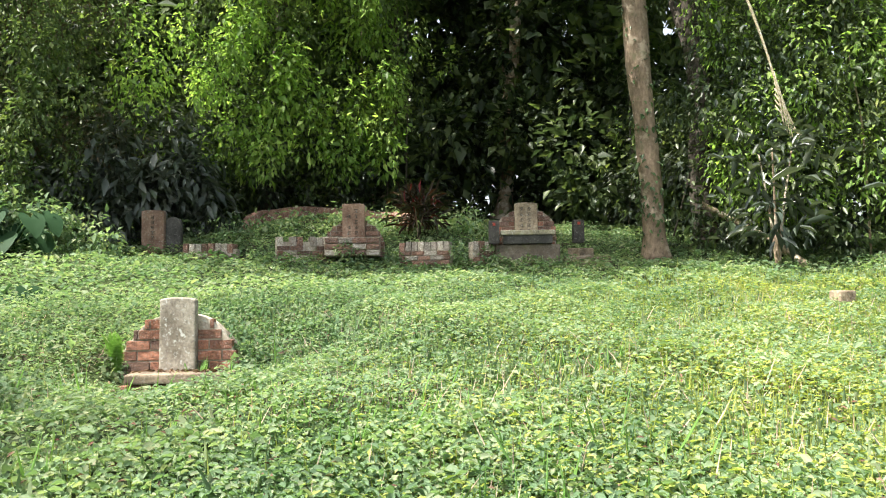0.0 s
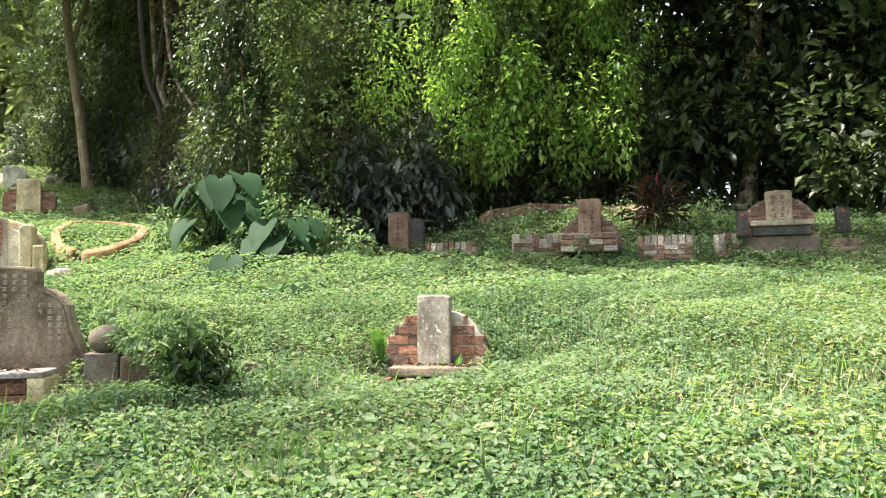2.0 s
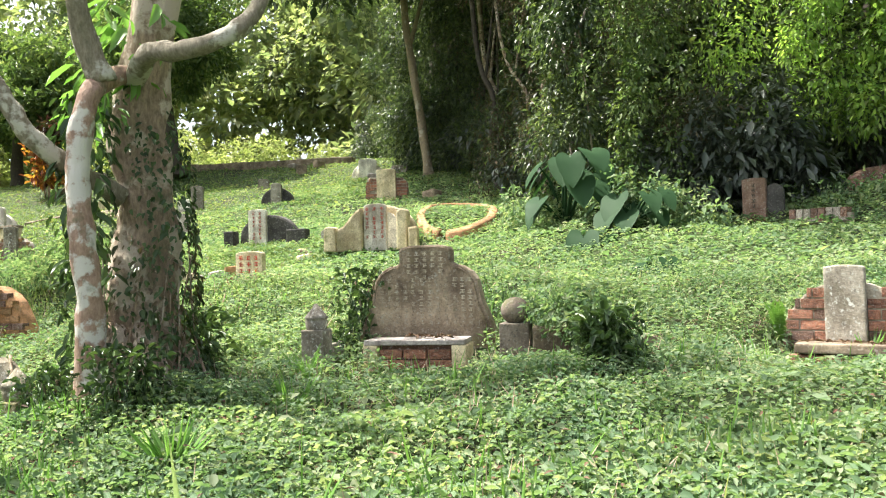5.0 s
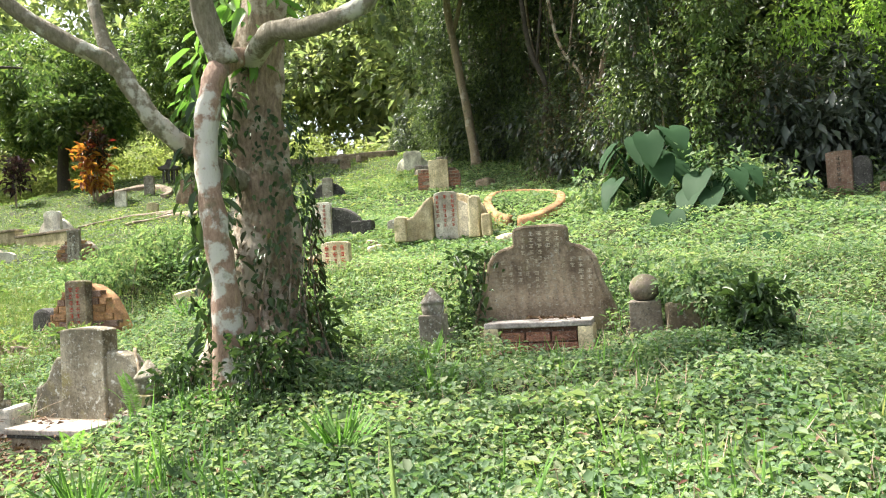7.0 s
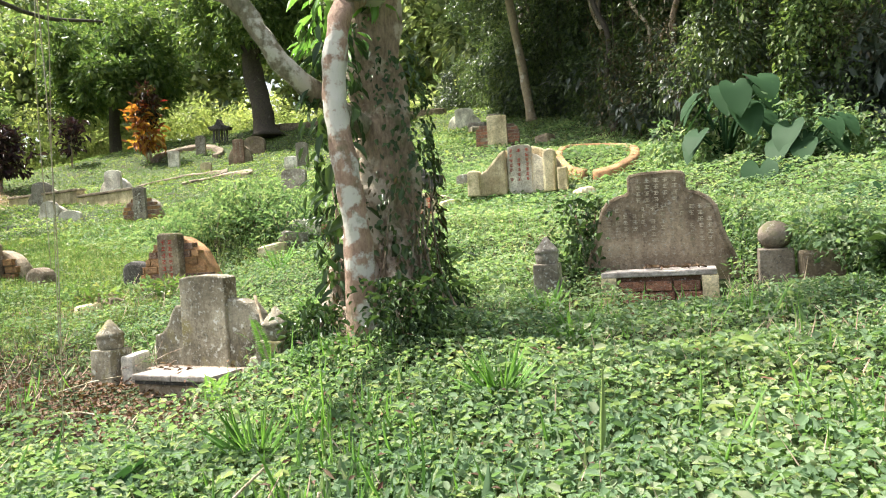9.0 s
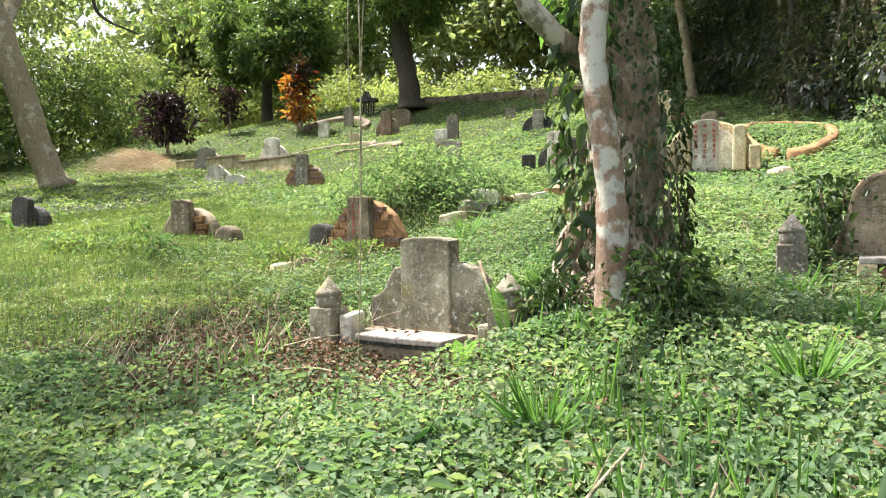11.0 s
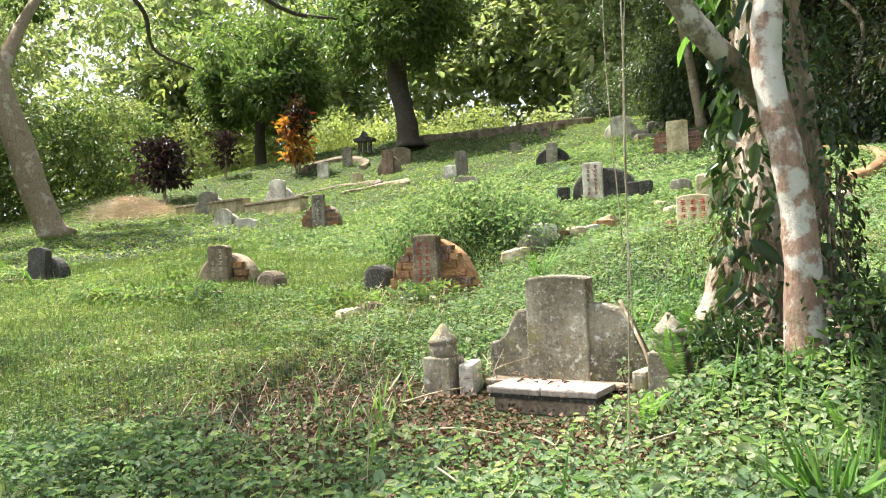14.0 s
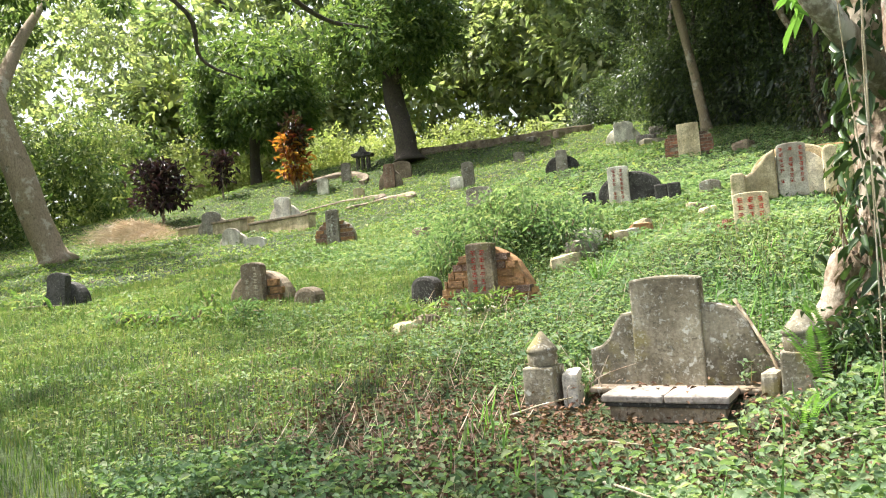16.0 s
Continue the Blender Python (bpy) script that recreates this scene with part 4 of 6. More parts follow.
MAIN = [(tx, ty, tz), (tx, ty, tz + 0.35), (tx + 0.02, ty, tz + 0.9), (tx, ty + 0.02, tz + 1.7), (tx - 0.03, ty, tz + 2.4), (tx + 0.06, ty + 0.1, tz + 3.4), (tx + 0.2, ty + 0.3, tz + 5.2), (tx + 0.3, ty + 0.5, tz + 7)]
mp = smooth_path(MAIN, 6)
mr = [0.275 + 0.24 * math.exp(-2.6 * max(0, q[2] - tz)) - 0.02 * (q[2] - tz) for q in mp]
bm = bmesh.new()
sweep(bm, mp, mr, 22, 0.35, 1.0)
part("trunk", bm, M_BARK, t1, "brown flaking trunk wrapped in ivy")
STEM = [(-6.75, 2.42, tz - 0.4), (-6.77, 2.41, tz + 0.5), (-6.78, 2.4, tz + 0.85), (-6.82, 2.38, tz + 1.25), (-6.89, 2.38, tz + 1.6), (-6.93, 2.4, tz + 1.9), (-6.92, 2.44, tz + 2.25), (-6.95, 2.54, tz + 2.5), (-7.08, 2.8, tz + 2.68), (-7.22, 3.05, tz + 2.75)]
sp = smooth_path(STEM, 6)
bm = bmesh.new()
sweep(bm, sp, [0.098 - 0.016 * i / len(sp) + 0.07 * math.exp(-3.0 * max(0.0, q[2] - tz + 0.1)) for i, q in enumerate(sp)], 14, 0.25, 3.0)
part("stem", bm, M_BARKW, t1, "pale lichen-patched stem")
bm = bmesh.new()
limb(bm, [(-7.2, 3.0, 2.85), (-6.66, 2.85, 2.98), (-6.4, 2.89, 2.95), (-6.14, 2.95, 2.94), (-6.01, 3.15, 3.05), (-5.96, 3.3, 3.19), (-6.0, 3.5, 3.45), (-5.9, 3.9, 4.4), (-5.7, 4.6, 5.6)], 0.085, 0.055, 12, 6, 0.3, 5)
part("limb", bm, M_LIMB, t1, "bent lichen-patched limb")
bm = bmesh.new()
limb(bm, [(-7.2, 2.9, 1.85), (-7.22, 2.5, 2.08), (-7.27, 2.18, 2.31), (-7.34, 2.06, 2.54), (-7.4, 1.96, 2.73), (-7.48, 1.8, 2.84), (-7.56, 1.63, 2.93), (-7.75, 1.2, 3.3), (-8.1, 0.6, 4.4), (-8.4, 0.2, 5.8)], 0.085, 0.05, 12, 6, 0.3, 6)
limb(bm, [(-7.4, 1.96, 2.73), (-7.5, 1.9, 3.0), (-7.7, 1.9, 3.6), (-8.0, 2.0, 4.6)], 0.06, 0.03, 10, 6, 0.25, 7)
limb(bm, [(-6.95, 2.62, 2.75), (-7.0, 2.5, 3.1), (-6.9, 2.3, 3.8), (-6.7, 2.0, 5.2)], 0.11, 0.06, 10, 6, 0.25, 8)
part("limb", bm, M_LIMB, t1, "forked mossy limb")
for (dx, dy, ang) in ((-0.42, -0.3, 0), (0.4, -0.2, 1), (0.1, -0.45, 2), (-0.4, 0.2, 3)):
    bm = bmesh.new()
    limb(bm, [(tx + dx * 0.5, ty + dy * 0.5, tz + 0.55), (tx + dx, ty + dy, tz + 0.12), (tx + dx * 2, ty + dy * 2, gz(tx + dx * 2, ty + dy * 2) - 0.03)], 0.2 if ang == 0 else 0.14, 0.05, 9, 5, 0.3, ang)
    part("root", bm, M_BARK, t1)
ivy(t1, [q for q in mp if q[2] < tz + 2.6], [r + 0.015 for r in mr], 420, 0.052, 0.66, L_IVY, 0.05, "dark green ivy leaves on the trunk")
ivy(t1, [(q[0] + 0.12, q[1] + 0.1, q[2]) for q in mp if q[2] < tz + 2.4], [r - 0.02 for r in mr], 1300, 0.055, 0.62, L_IVY, 0.06, "dark green ivy leaves on the trunk")
tagged(ivy(t1, [(ox - 0.36, oy - 0.18, tz + 0.3), (ox - 0.3, oy - 0.2, tz + 2.5)], [0.1, 0.1], 300, 0.125, 0.4, L_IVY, 0.14, "long dark climbing leaves", "climber"), kind="stuff")
tagged(ivy(t1, [(tx - 0.15, ty - 0.3, tz + 2.3), (tx + 0.1, ty - 0.1, tz + 3.4)], [0.22, 0.24], 150, 0.18, 0.3, L_FERN, 0.12, "strap-leaved ferns in the fork", "epiphyte"), kind="stuff")
for k in range(16):
    a = rng.uniform(3.2, 7.0)
    r = rng.uniform(0.3, 0.46)
    bm = bmesh.new()
    limb(bm, [(tx + r * 1.5 * math.cos(a), ty + r * 1.5 * math.sin(a), tz), (tx + r * math.cos(a + 0.3), ty + r * math.sin(a + 0.3), tz + 0.5), (tx + 0.34 * math.cos(a + rng.uniform(-0.6, 1.2)), ty + 0.34 * math.sin(a + 0.6), tz + rng.uniform(0.7, 1.5))], 0.014, 0.006, 6, 5)
    part("root_strand", bm, M_BARK, t1)
tagged(ivy(t1, [(tx + 0.1, ty - 0.1, tz + 0.25), (tx + 0.08, ty - 0.06, tz + 1.25)], [0.42, 0.34], 420, 0.06, 0.4, L_BROWN, 0.08, "dead brown leaves caught in the creeper", "dead_creeper"), kind="stuff")
cc, cr = crown_cloud(tx - 1.2, ty + 1.1, tz + 8.0, 3.3, 3.8, 1.7, 26, 0.6, 1.0)
crown("crown", L_TREE, t1, cc, cr, 130, 0.15, 0.42)

# vine strands hanging from the crown
for k, (a, b, z1, z0, w) in enumerate(((-6.31, 0.16, 6.0, 0.05, 0.004), (-6.28, 0.18, 6.0, 0.5, 0.0035), (-6.33, 0.18, 6.0, 0.9, 0.003))):
    vn = tagged(new("hanging_vine"), "thin pale vine hanging from the tree crown", "vine")
    bm = bmesh.new()
    limb(bm, [(a + 0.03 * math.sin(q * 1.9 + k), b + 0.03 * math.cos(q * 1.3 + k), z1 + (z0 - z1) * q / 6) for q in range(7)], w, w * 0.7, 6, 6, 0.3, k)
    part("strand", bm, M_VINE, vn)

# tall tree at the edge of the dark wood
def tall_tree(x, y, pts, r0, r1, mat, label, crowns, leafmat, per, L, name="tree", W=0.45):
    g = tagged(new(name), label, "tree")
    z = gz(x, y) - 0.1
    q = smooth_path([(x + a, y + b, z + c) for a, b, c in pts], 6)
    rad = [r0 + (r1 - r0) * i / (len(q) - 1) + r0 * 0.7 * math.exp(-4 * (u[2] - z)) for i, u in enumerate(q)]
    bm = bmesh.new()
    sweep(bm, q, rad, 14, 0.25, x)
    part("trunk", bm, mat, g)
    for (cx, cy, cz, rx, ry, rz, n) in crowns:
        top = Vector(q[int(len(q) * 0.6)])
        bm = bmesh.new()
        limb(bm, [top, top.lerp(Vector((x + cx, y + cy, z + cz)), 0.5) + Vector((0, 0, 0.3)), (x + cx, y + cy, z + cz)], r1 * 0.7, r1 * 0.25, 8, 5, 0.2, cx)
        part("limb", bm, mat, g)
        c, r = crown_cloud(x + cx, y + cy, z + cz, rx, ry, rz, n, 0.5, 1.0)
        crown("crown", leafmat, g, c, r, per, L, W)
    return g


t0 = tall_tree(3.95, 14.1, [(0.1, 0, 0), (0, 0, 1.5), (-0.1, 0, 3), (-0.3, 0, 6), (-0.5, 0.3, 11)], 0.2, 0.23, M_TALL, "tall brown-barked tree at the edge of the wood", [(0, 1, 9.5, 4, 3.5, 2, 40)], L_FOREST, 120, 0.22)
z0 = gz(3.95, 14.1)
ivy(t0, [(4.05, 14.1, z0 + 0.3), (3.95, 14.1, z0 + 1.5), (3.85, 14.1, z0 + 3), (3.72, 14.1, z0 + 4.8)], [0.22, 0.2, 0.2, 0.2], 420, 0.09, 0.6, L_IVY, 0.05, "small climbing leaves")
tall_tree(-34.05, 3.3, [(0.05, 0.1, 0), (-0.1, -0.5, 2), (-0.2, -1.1, 4.2), (-0.4, -1.9, 7.1), (-0.6, -2.6, 11)], 0.5, 0.44, M_BARKL, "leaning tan-barked tree beside the bank", [(0, -4, 11.5, 5, 5, 2.2, 24), (-3, 1, 10.5, 3, 3, 1.5, 12)], L_TREE, 130, 0.3)
tall_tree(-36.3, 20.5, [(0.3, 0, 0), (0.1, 0, 1.5), (-0.4, 0, 3.2), (-0.8, 0, 5), (-1.2, 0, 8)], 0.62, 0.4, M_BARKD, "spreading dark-leaved tree on the upper terrace", [(-2.4, 0, 6.8, 3.0, 3, 2.4, 60), (1.8, 0, 6.4, 3.0, 3, 2.4, 60), (0, 0, 9.5, 3.8, 3.5, 2.5, 60)], L_TREE, 150, 0.28)
tall_tree(-47.5, 17.5, [(0, 0, 0), (0, 0, 2), (0.2, 0, 4), (0, 0, 7)], 0.4, 0.2, M_BARKD, "broad tree behind the far graves", [(0, 0, 6.4, 5, 4, 3.4, 80), (-3, 0, 5, 3, 3, 2.2, 40), (2.6, 0, 4.6, 3, 3, 2, 40)], L_TREE, 140, 0.34)
tall_tree(-20.2, 22.0, [(0.15, 0, 0), (-0.1, 0, 2), (-0.45, 0, 4), (-0.9, 0, 7), (-1.0, 0, 11)], 0.17, 0.14, M_BARKL, "slender pale tree at the edge of the wood", [(0, 1.5, 10, 3, 3, 2, 40)], L_FOREST, 120, 0.25)
# This tree stands out of view; its crowns are spread to shade the slope.
tall_tree(-12.5, -5.5, [(0, 0, 0), (0.2, 0.2, 2), (0.6, 0.6, 4), (1.4, 1.4, 6.5)], 0.4, 0.22, M_BARK, "unseen overhanging tree below the graves that shades the slope", [(2.2, 3.2, 7.6, 3.0, 2.6, 1.2, 16), (-1.5, 2, 8.2, 4, 3.5, 1.5, 28), (-5.5, 3.0, 8.4, 4, 3.5, 1.3, 18)], L_TREE, 95, 0.16)
for k, (a, b, r, lx) in enumerate(((-16.6, 22.0, 0.12, -0.6), (-20.5, 26, 0.24, 0.9), (-14.5, 18.9, 0.1, -0.7), (-23.5, 28, 0.2, -0.8), (-11.5, 16.6, 0.09, 0.5), (-9.2, 14.4, 0.12, -0.3), (-4.5, 19, 0.16, 0.4), (5.6, 15.8, 0.25, -0.2), (1.8, 22, 0.22, 0.4), (-26, 29, 0.3, 0.5), (-1, 22, 0.25, -0.3), (-15.2, 20.6, 0.07, 0.9), (-12.6, 18.0, 0.06, -1.0), (-17.8, 24.0, 0.15, 1.4))):
    tall_tree(a, b, [(0, 0, 0), (lx * 0.5, 0.1, 1.5), (lx * 0.2, 0, 3), (lx * 1.1, 0, 5), (lx * 1.6, 0, 12)], r, r * 0.7, M_BARKD if k % 4 else M_BARK, "dark slender trunk in the dense wood", [(0, 1 if a < -12 else 7, 10 if a < -12 else 13, 3.2, 3, 2.4, 30)], L_FOREST, 80, 0.3)

# ---- the wood's leafy edge ----
EDGE = [(13, 5), (10.5, 10), (8, 13.2), (5.6, 15.2), (3.6, 19.0), (0.4, 20.5), (-3, 18.6), (-5.2, 16.2), (-6.7, 14.6), (-8.2, 13.4), (-10, 14.4), (-12.5, 16.8), (-15.5, 19.8), (-19, 22.6), (-23, 26), (-28, 28.5), (-34, 31.5), (-40, 37)]


def edge_points(n, back0, back1):
    """Random places along the wood's edge, between two depths behind it."""
    p = np.array(EDGE, float)
    seg = np.hypot(*(p[1:] - p[:-1]).T)
    i = rng.choice(len(seg), n, p=seg / seg.sum())
    s = rng.uniform(0, 1, (n, 1))
    q = p[i] * (1 - s) + p[i + 1] * s
    d = unit(p[i + 1] - p[i])
    out = np.stack([d[:, 1], -d[:, 0]], -1)
    return q + out * rng.uniform(back0, back1, (n, 1))


def thicket(name, mat, n, back0, back1, h0, h1, r0, r1, per, L, W, droop, label, xmin=-99.0, gaps=0.0):
    q = edge_points(n, back0, back1)
    q = q[q[:, 0] > xmin]
    if back0 < 4:
        q = q[(q[:, 0] < 0.2) | (q[:, 0] > 4.6)]
    n = len(q)
    hh = h0 + (h1 - h0) * rng.uniform(0, 1, n) ** 1.1
    if back0 < 4:
        ok = (hh < 6.5) | (q[:, 0] < -10)
        q, hh = q[ok], hh[ok]
        n = len(q)
    if gaps:
        ok = field(q[:, 0] - 0.4 * q[:, 1], hh * 1.3, 1.15, 2.0 + n * 0.01) > gaps
        q, hh = q[ok], hh[ok]
        n = len(q)
    c = np.stack([q[:, 0], q[:, 1], height(q[:, 0], q[:, 1]) + hh], -1)
    pos, ax, nr = clumps(c, rng.uniform(r0, r1, n), per, droop, 1.0)
    s = L * rng.lognormal(0, 0.3, len(pos))
    return stuff_at(name, leaves(name, mat, pos, ax, nr, s, s * W), label, "undergrowth")


thicket("forest_undergrowth", L_FOREST, 330, 0.2, 1.6, 0.0, 3.0, 0.35, 0.8, 190, 0.12, 0.5, 0.35, "dense dark shrubs at the edge of the wood")
thicket("forest_undergrowth", L_GREY, 200, -0.1, 1.2, 0.2, 2.6, 0.3, 0.6, 80, 0.22, 0.4, 0.7, "glossy drooping leaves at the edge of the wood")
thicket("forest_foliage", L_FOREST, 620, 0.8, 4.0, 2.0, 10.5, 0.5, 1.1, 210, 0.13, 0.5, 0.35, "hanging foliage of the dense wood", gaps=0.45)
# The next two use lighter leaf colours to paint sunlight on the wood.
thicket("forest_foliage", L_FOREST_LIT, 520, 0.2, 3.5, 2.0, 10.0, 0.4, 0.8, 120, 0.12, 0.5, 0.35, "lime green leaves with sunlight put into their colour", -5.5, 0.6)
thicket("forest_foliage", L_TREE, 260, 0.9, 5.0, 3.0, 12.0, 0.6, 1.1, 150, 0.15, 0.5, 0.35, "foliage high in the wood, coloured lighter for sunlight", -9.5, 0.45)
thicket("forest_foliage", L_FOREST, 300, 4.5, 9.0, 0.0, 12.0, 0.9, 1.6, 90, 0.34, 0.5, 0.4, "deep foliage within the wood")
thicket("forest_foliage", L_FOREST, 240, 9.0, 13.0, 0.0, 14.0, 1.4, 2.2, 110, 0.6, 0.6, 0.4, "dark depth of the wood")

# bright shrubs beyond the far terrace and on the left bank
def bank(name, mat, n, pts, h0, h1, r0, r1, per, L, W, label):
    p = np.array(pts, float)
    i = rng.integers(0, len(p) - 1, n)
    s = rng.uniform(0, 1, (n, 1))
    q = p[i] * (1 - s) + p[i + 1] * s + rng.normal(0, 1.3, (n, 2))
    c = np.stack([q[:, 0], q[:, 1], height(q[:, 0], q[:, 1]) + rng.uniform(h0, h1, n)], -1)
    pos, ax, nr = clumps(c, rng.uniform(r0, r1, n), per, 0.3, 0.9)
    sz = L * rng.lognormal(0, 0.3, len(pos))
    return stuff_at(name, leaves(name, mat, pos, ax, nr, sz, sz * W), label, "shrubs")


bank("sunny_shrubs", L_LIME, 120, [(-40, 36), (-47, 30), (-50, 24), (-52, 14)], 0, 2.8, 0.7, 1.4, 220, 0.2, 0.5, "shrubs beyond the terrace, coloured bright for sunlight")
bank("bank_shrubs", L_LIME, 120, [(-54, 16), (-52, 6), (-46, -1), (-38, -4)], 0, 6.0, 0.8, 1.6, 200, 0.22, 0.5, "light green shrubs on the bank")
bank("bank_shrubs", L_TREE, 150, [(-50, 12), (-46, 3), (-40, -2), (-33, -5), (-26, -8)], 0, 5.0, 0.8, 1.5, 170, 0.24, 0.45, "mixed green shrubs on the bank")
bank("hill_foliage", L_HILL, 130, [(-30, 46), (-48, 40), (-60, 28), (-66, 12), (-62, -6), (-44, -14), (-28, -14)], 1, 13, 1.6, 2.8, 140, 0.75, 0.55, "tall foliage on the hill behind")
bank("hill_foliage", L_LIME, 90, [(-34, 46), (-50, 40), (-60, 26), (-64, 10)], 1, 12, 1.4, 2.4, 120, 0.7, 0.55, "foliage on the hill behind, coloured as sunlit")
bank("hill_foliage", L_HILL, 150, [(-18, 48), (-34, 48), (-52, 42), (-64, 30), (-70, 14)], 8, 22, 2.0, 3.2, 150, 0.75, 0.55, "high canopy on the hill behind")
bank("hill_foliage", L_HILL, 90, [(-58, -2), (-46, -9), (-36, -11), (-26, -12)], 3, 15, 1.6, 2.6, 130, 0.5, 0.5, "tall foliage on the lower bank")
bank("hill_foliage", L_HILL, 150, [(-40, 62), (-62, 52), (-80, 30), (-84, 8), (-72, -14), (-52, -24), (-34, -26)], 0, 30, 2.6, 4.2, 130, 1.1, 0.6, "wooded hillside in the distance, paled for haze")
bank("bank_trees", L_HILL, 130, [(-52, 6), (-47, -1), (-41, -5), (-36, -6)], 4, 13, 1.1, 2.0, 150, 0.3, 0.5, "green tree crowns above the bank, paled for haze")
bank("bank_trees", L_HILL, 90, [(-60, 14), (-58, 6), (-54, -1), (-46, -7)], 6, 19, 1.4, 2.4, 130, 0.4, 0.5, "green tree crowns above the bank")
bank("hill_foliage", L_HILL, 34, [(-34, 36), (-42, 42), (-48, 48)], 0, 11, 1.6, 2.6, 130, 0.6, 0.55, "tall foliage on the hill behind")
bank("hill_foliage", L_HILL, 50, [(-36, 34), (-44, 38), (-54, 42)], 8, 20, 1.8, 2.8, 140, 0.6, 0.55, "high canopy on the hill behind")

# ---- lesser graves up the slope ----


def headstone(name, x, y, rz, label, w, h, mat, thick=0.16, rise=0.08, letters=None, wings=None, wing_mat=None, lean=0.0, seed=0, sw=None):
    """A plain upright stone, with a rounded backing stone where wings is its width."""
    g = thing(name, x, y, rz, label, "grave", "old hillside graves", sink=0.08, lean=lean)
    if wings:
        bm = slab(dome(wings, h * 0.8, h * 0.2), 0.24, (0, 0.12, 0), 0.04)
        rough_up(bm, 0.02, 3, seed)
        part("backing", bm, wing_mat or mat, g, "rounded backing stone")
    bm = slab(arch(sw or w, h, rise), thick, (0, -0.08, 0), 0.015)
    rough_up(bm, 0.01, 4, seed + 1)
    part("headstone", bm, mat, g)
    if letters:
        writing(g, [-w * 0.2, w * 0.2], letters, -0.08 - thick / 2 - 0.003, w * 0.2, h * 0.2, h * 0.9, seed)
    return g


gm = headstone("dark_headstone", -16.2, 2.5, 30, "dark slab set in a rounded stone and brick backing", 0.38, 0.72, M_TABLET, letters=M_CARVEL, wings=1.1, wing_mat=M_TABLET, seed=2)
for i in range(3):
    brick(gm, M_BRICKO, (0.32 + 0.06 * (i % 2), -0.03, 0.14 + 0.12 * i), (0.26 - 0.04 * i, 0.1, 0.1))
go = headstone("dark_headstone", -20.7, 0.65, 35, "black leaning stones half hidden in weeds", 0.42, 0.75, M_DARK, rise=0.12, wings=0.95, wing_mat=M_DARK, lean=-6, seed=4)
n3 = brick_tomb("brick_grave", -22.9, 8.0, 35, "orange and sooty brick grave with grey slab", 1.15, 0.75, 0.25, 0.36, 1.0, M_GREY, [M_BRICKO, M_BRICKO, M_BRICKD], 0.11, 33, sink=0.08, letters=M_CARVE)
headstone("pale_headstone", -33.2, 8.75, 40, "pale rounded double headstone on the terrace", 0.75, 0.95, M_GREY, rise=0.25, wings=1.3, wing_mat=M_GREY, seed=6)
headstone("white_headstone", -29.9, 10.1, 40, "white headstone group with blocky flanks", 0.6, 1.15, M_WHITE, rise=0.12, wings=1.25, wing_mat=M_WHITE, seed=7)
headstone("white_headstone", -28.2, 7.35, 40, "bright white rounded headstone", 0.6, 0.62, M_WHITE, rise=0.3, wings=0.95, wing_mat=M_WHITE, seed=8)
headstone("pale_headstone", -26.6, 7.4, 40, "low pale rounded stone", 0.7, 0.36, M_WHITE, rise=0.16, seed=9)


def plaster_wall(x0, y0, x1, y1, h, label):
    """A low plastered terrace wall with a coping."""
    cx, cy = (x0 + x1) / 2, (y0 + y1) / 2
    ln, rz = math.hypot(x1 - x0, y1 - y0), math.degrees(math.atan2(y1 - y0, x1 - x0))
    g = thing("terrace_wall", cx, cy, rz, label, "wall", "far terrace walls", sink=0.1)
    bm = bmesh.new()
    box(bm, ln, 0.3, h, (0, 0, 0), 0.02)
    bmesh.ops.subdivide_edges(bm, edges=[e for e in bm.edges if e.calc_length() > 1.5], cuts=10)
    rough_up(bm, 0.03, 2, ln)
    part("wall", bm, M_CREAM, g)
    bm = bmesh.new()
    box(bm, ln + 0.06, 0.38, 0.09, (0, 0, h), 0.02)
    rough_up(bm, 0.012, 2, ln)
    part("coping", bm, M_TABLET, g)


plaster_wall(-35.4, 8.3, -31.0, 9.3, 0.45, "low ochre plastered terrace wall of the far graves")
plaster_wall(-30.6, 9.2, -27.2, 9.7, 0.5, "low ochre plastered terrace wall of the far graves")
for (x, y, rz, w, h, mt, lt, nm, lb) in (
    (-36.7, 15.8, 40, 0.55, 0.8, M_WHITE, None, "pale_headstone", "small pale headstone on the upper slope"),
    (-33.3, 15.6, 40, 0.5, 0.45, M_CREAM, None, "pale_headstone", "small ochre stone in the grass"),
    (-37.4, 17.6, 40, 0.5, 1.0, M_GREY, None, "grey_headstone", "narrow grey headstone below the terrace"),
    (-26.0, 15.1, 40, 0.5, 0.55, M_WHITE, None, "pale_headstone", "pair of small pale slabs on the slope"),
    (-25.7, 15.4, 40, 0.45, 0.95, M_GREY, None, "grey_headstone", "grey slab behind a small pale slab"),
    (-27.0, 19.4, 40, 0.45, 0.5, M_GREY, None, "grey_headstone", "small grey stone high on the slope"),
    (-13.4, 10.9, 25, 0.4, 0.35, M_GREY, None, "grey_headstone", "small grey stone beside the black grave"),
    (-28.6, 22.8, 40, 0.5, 0.5, M_TABLET, None, "grey_headstone", "small brown stone below the wood"),
):
    headstone(nm, x, y, rz, lb, w, h, mt, letters=lt, seed=x)
headstone("grey_headstone", -21.4, 11.98, 35, "broad dark grey headstone leaning in the grass", 0.76, 0.72, M_GREY, rise=0.12, lean=-8, seed=3)
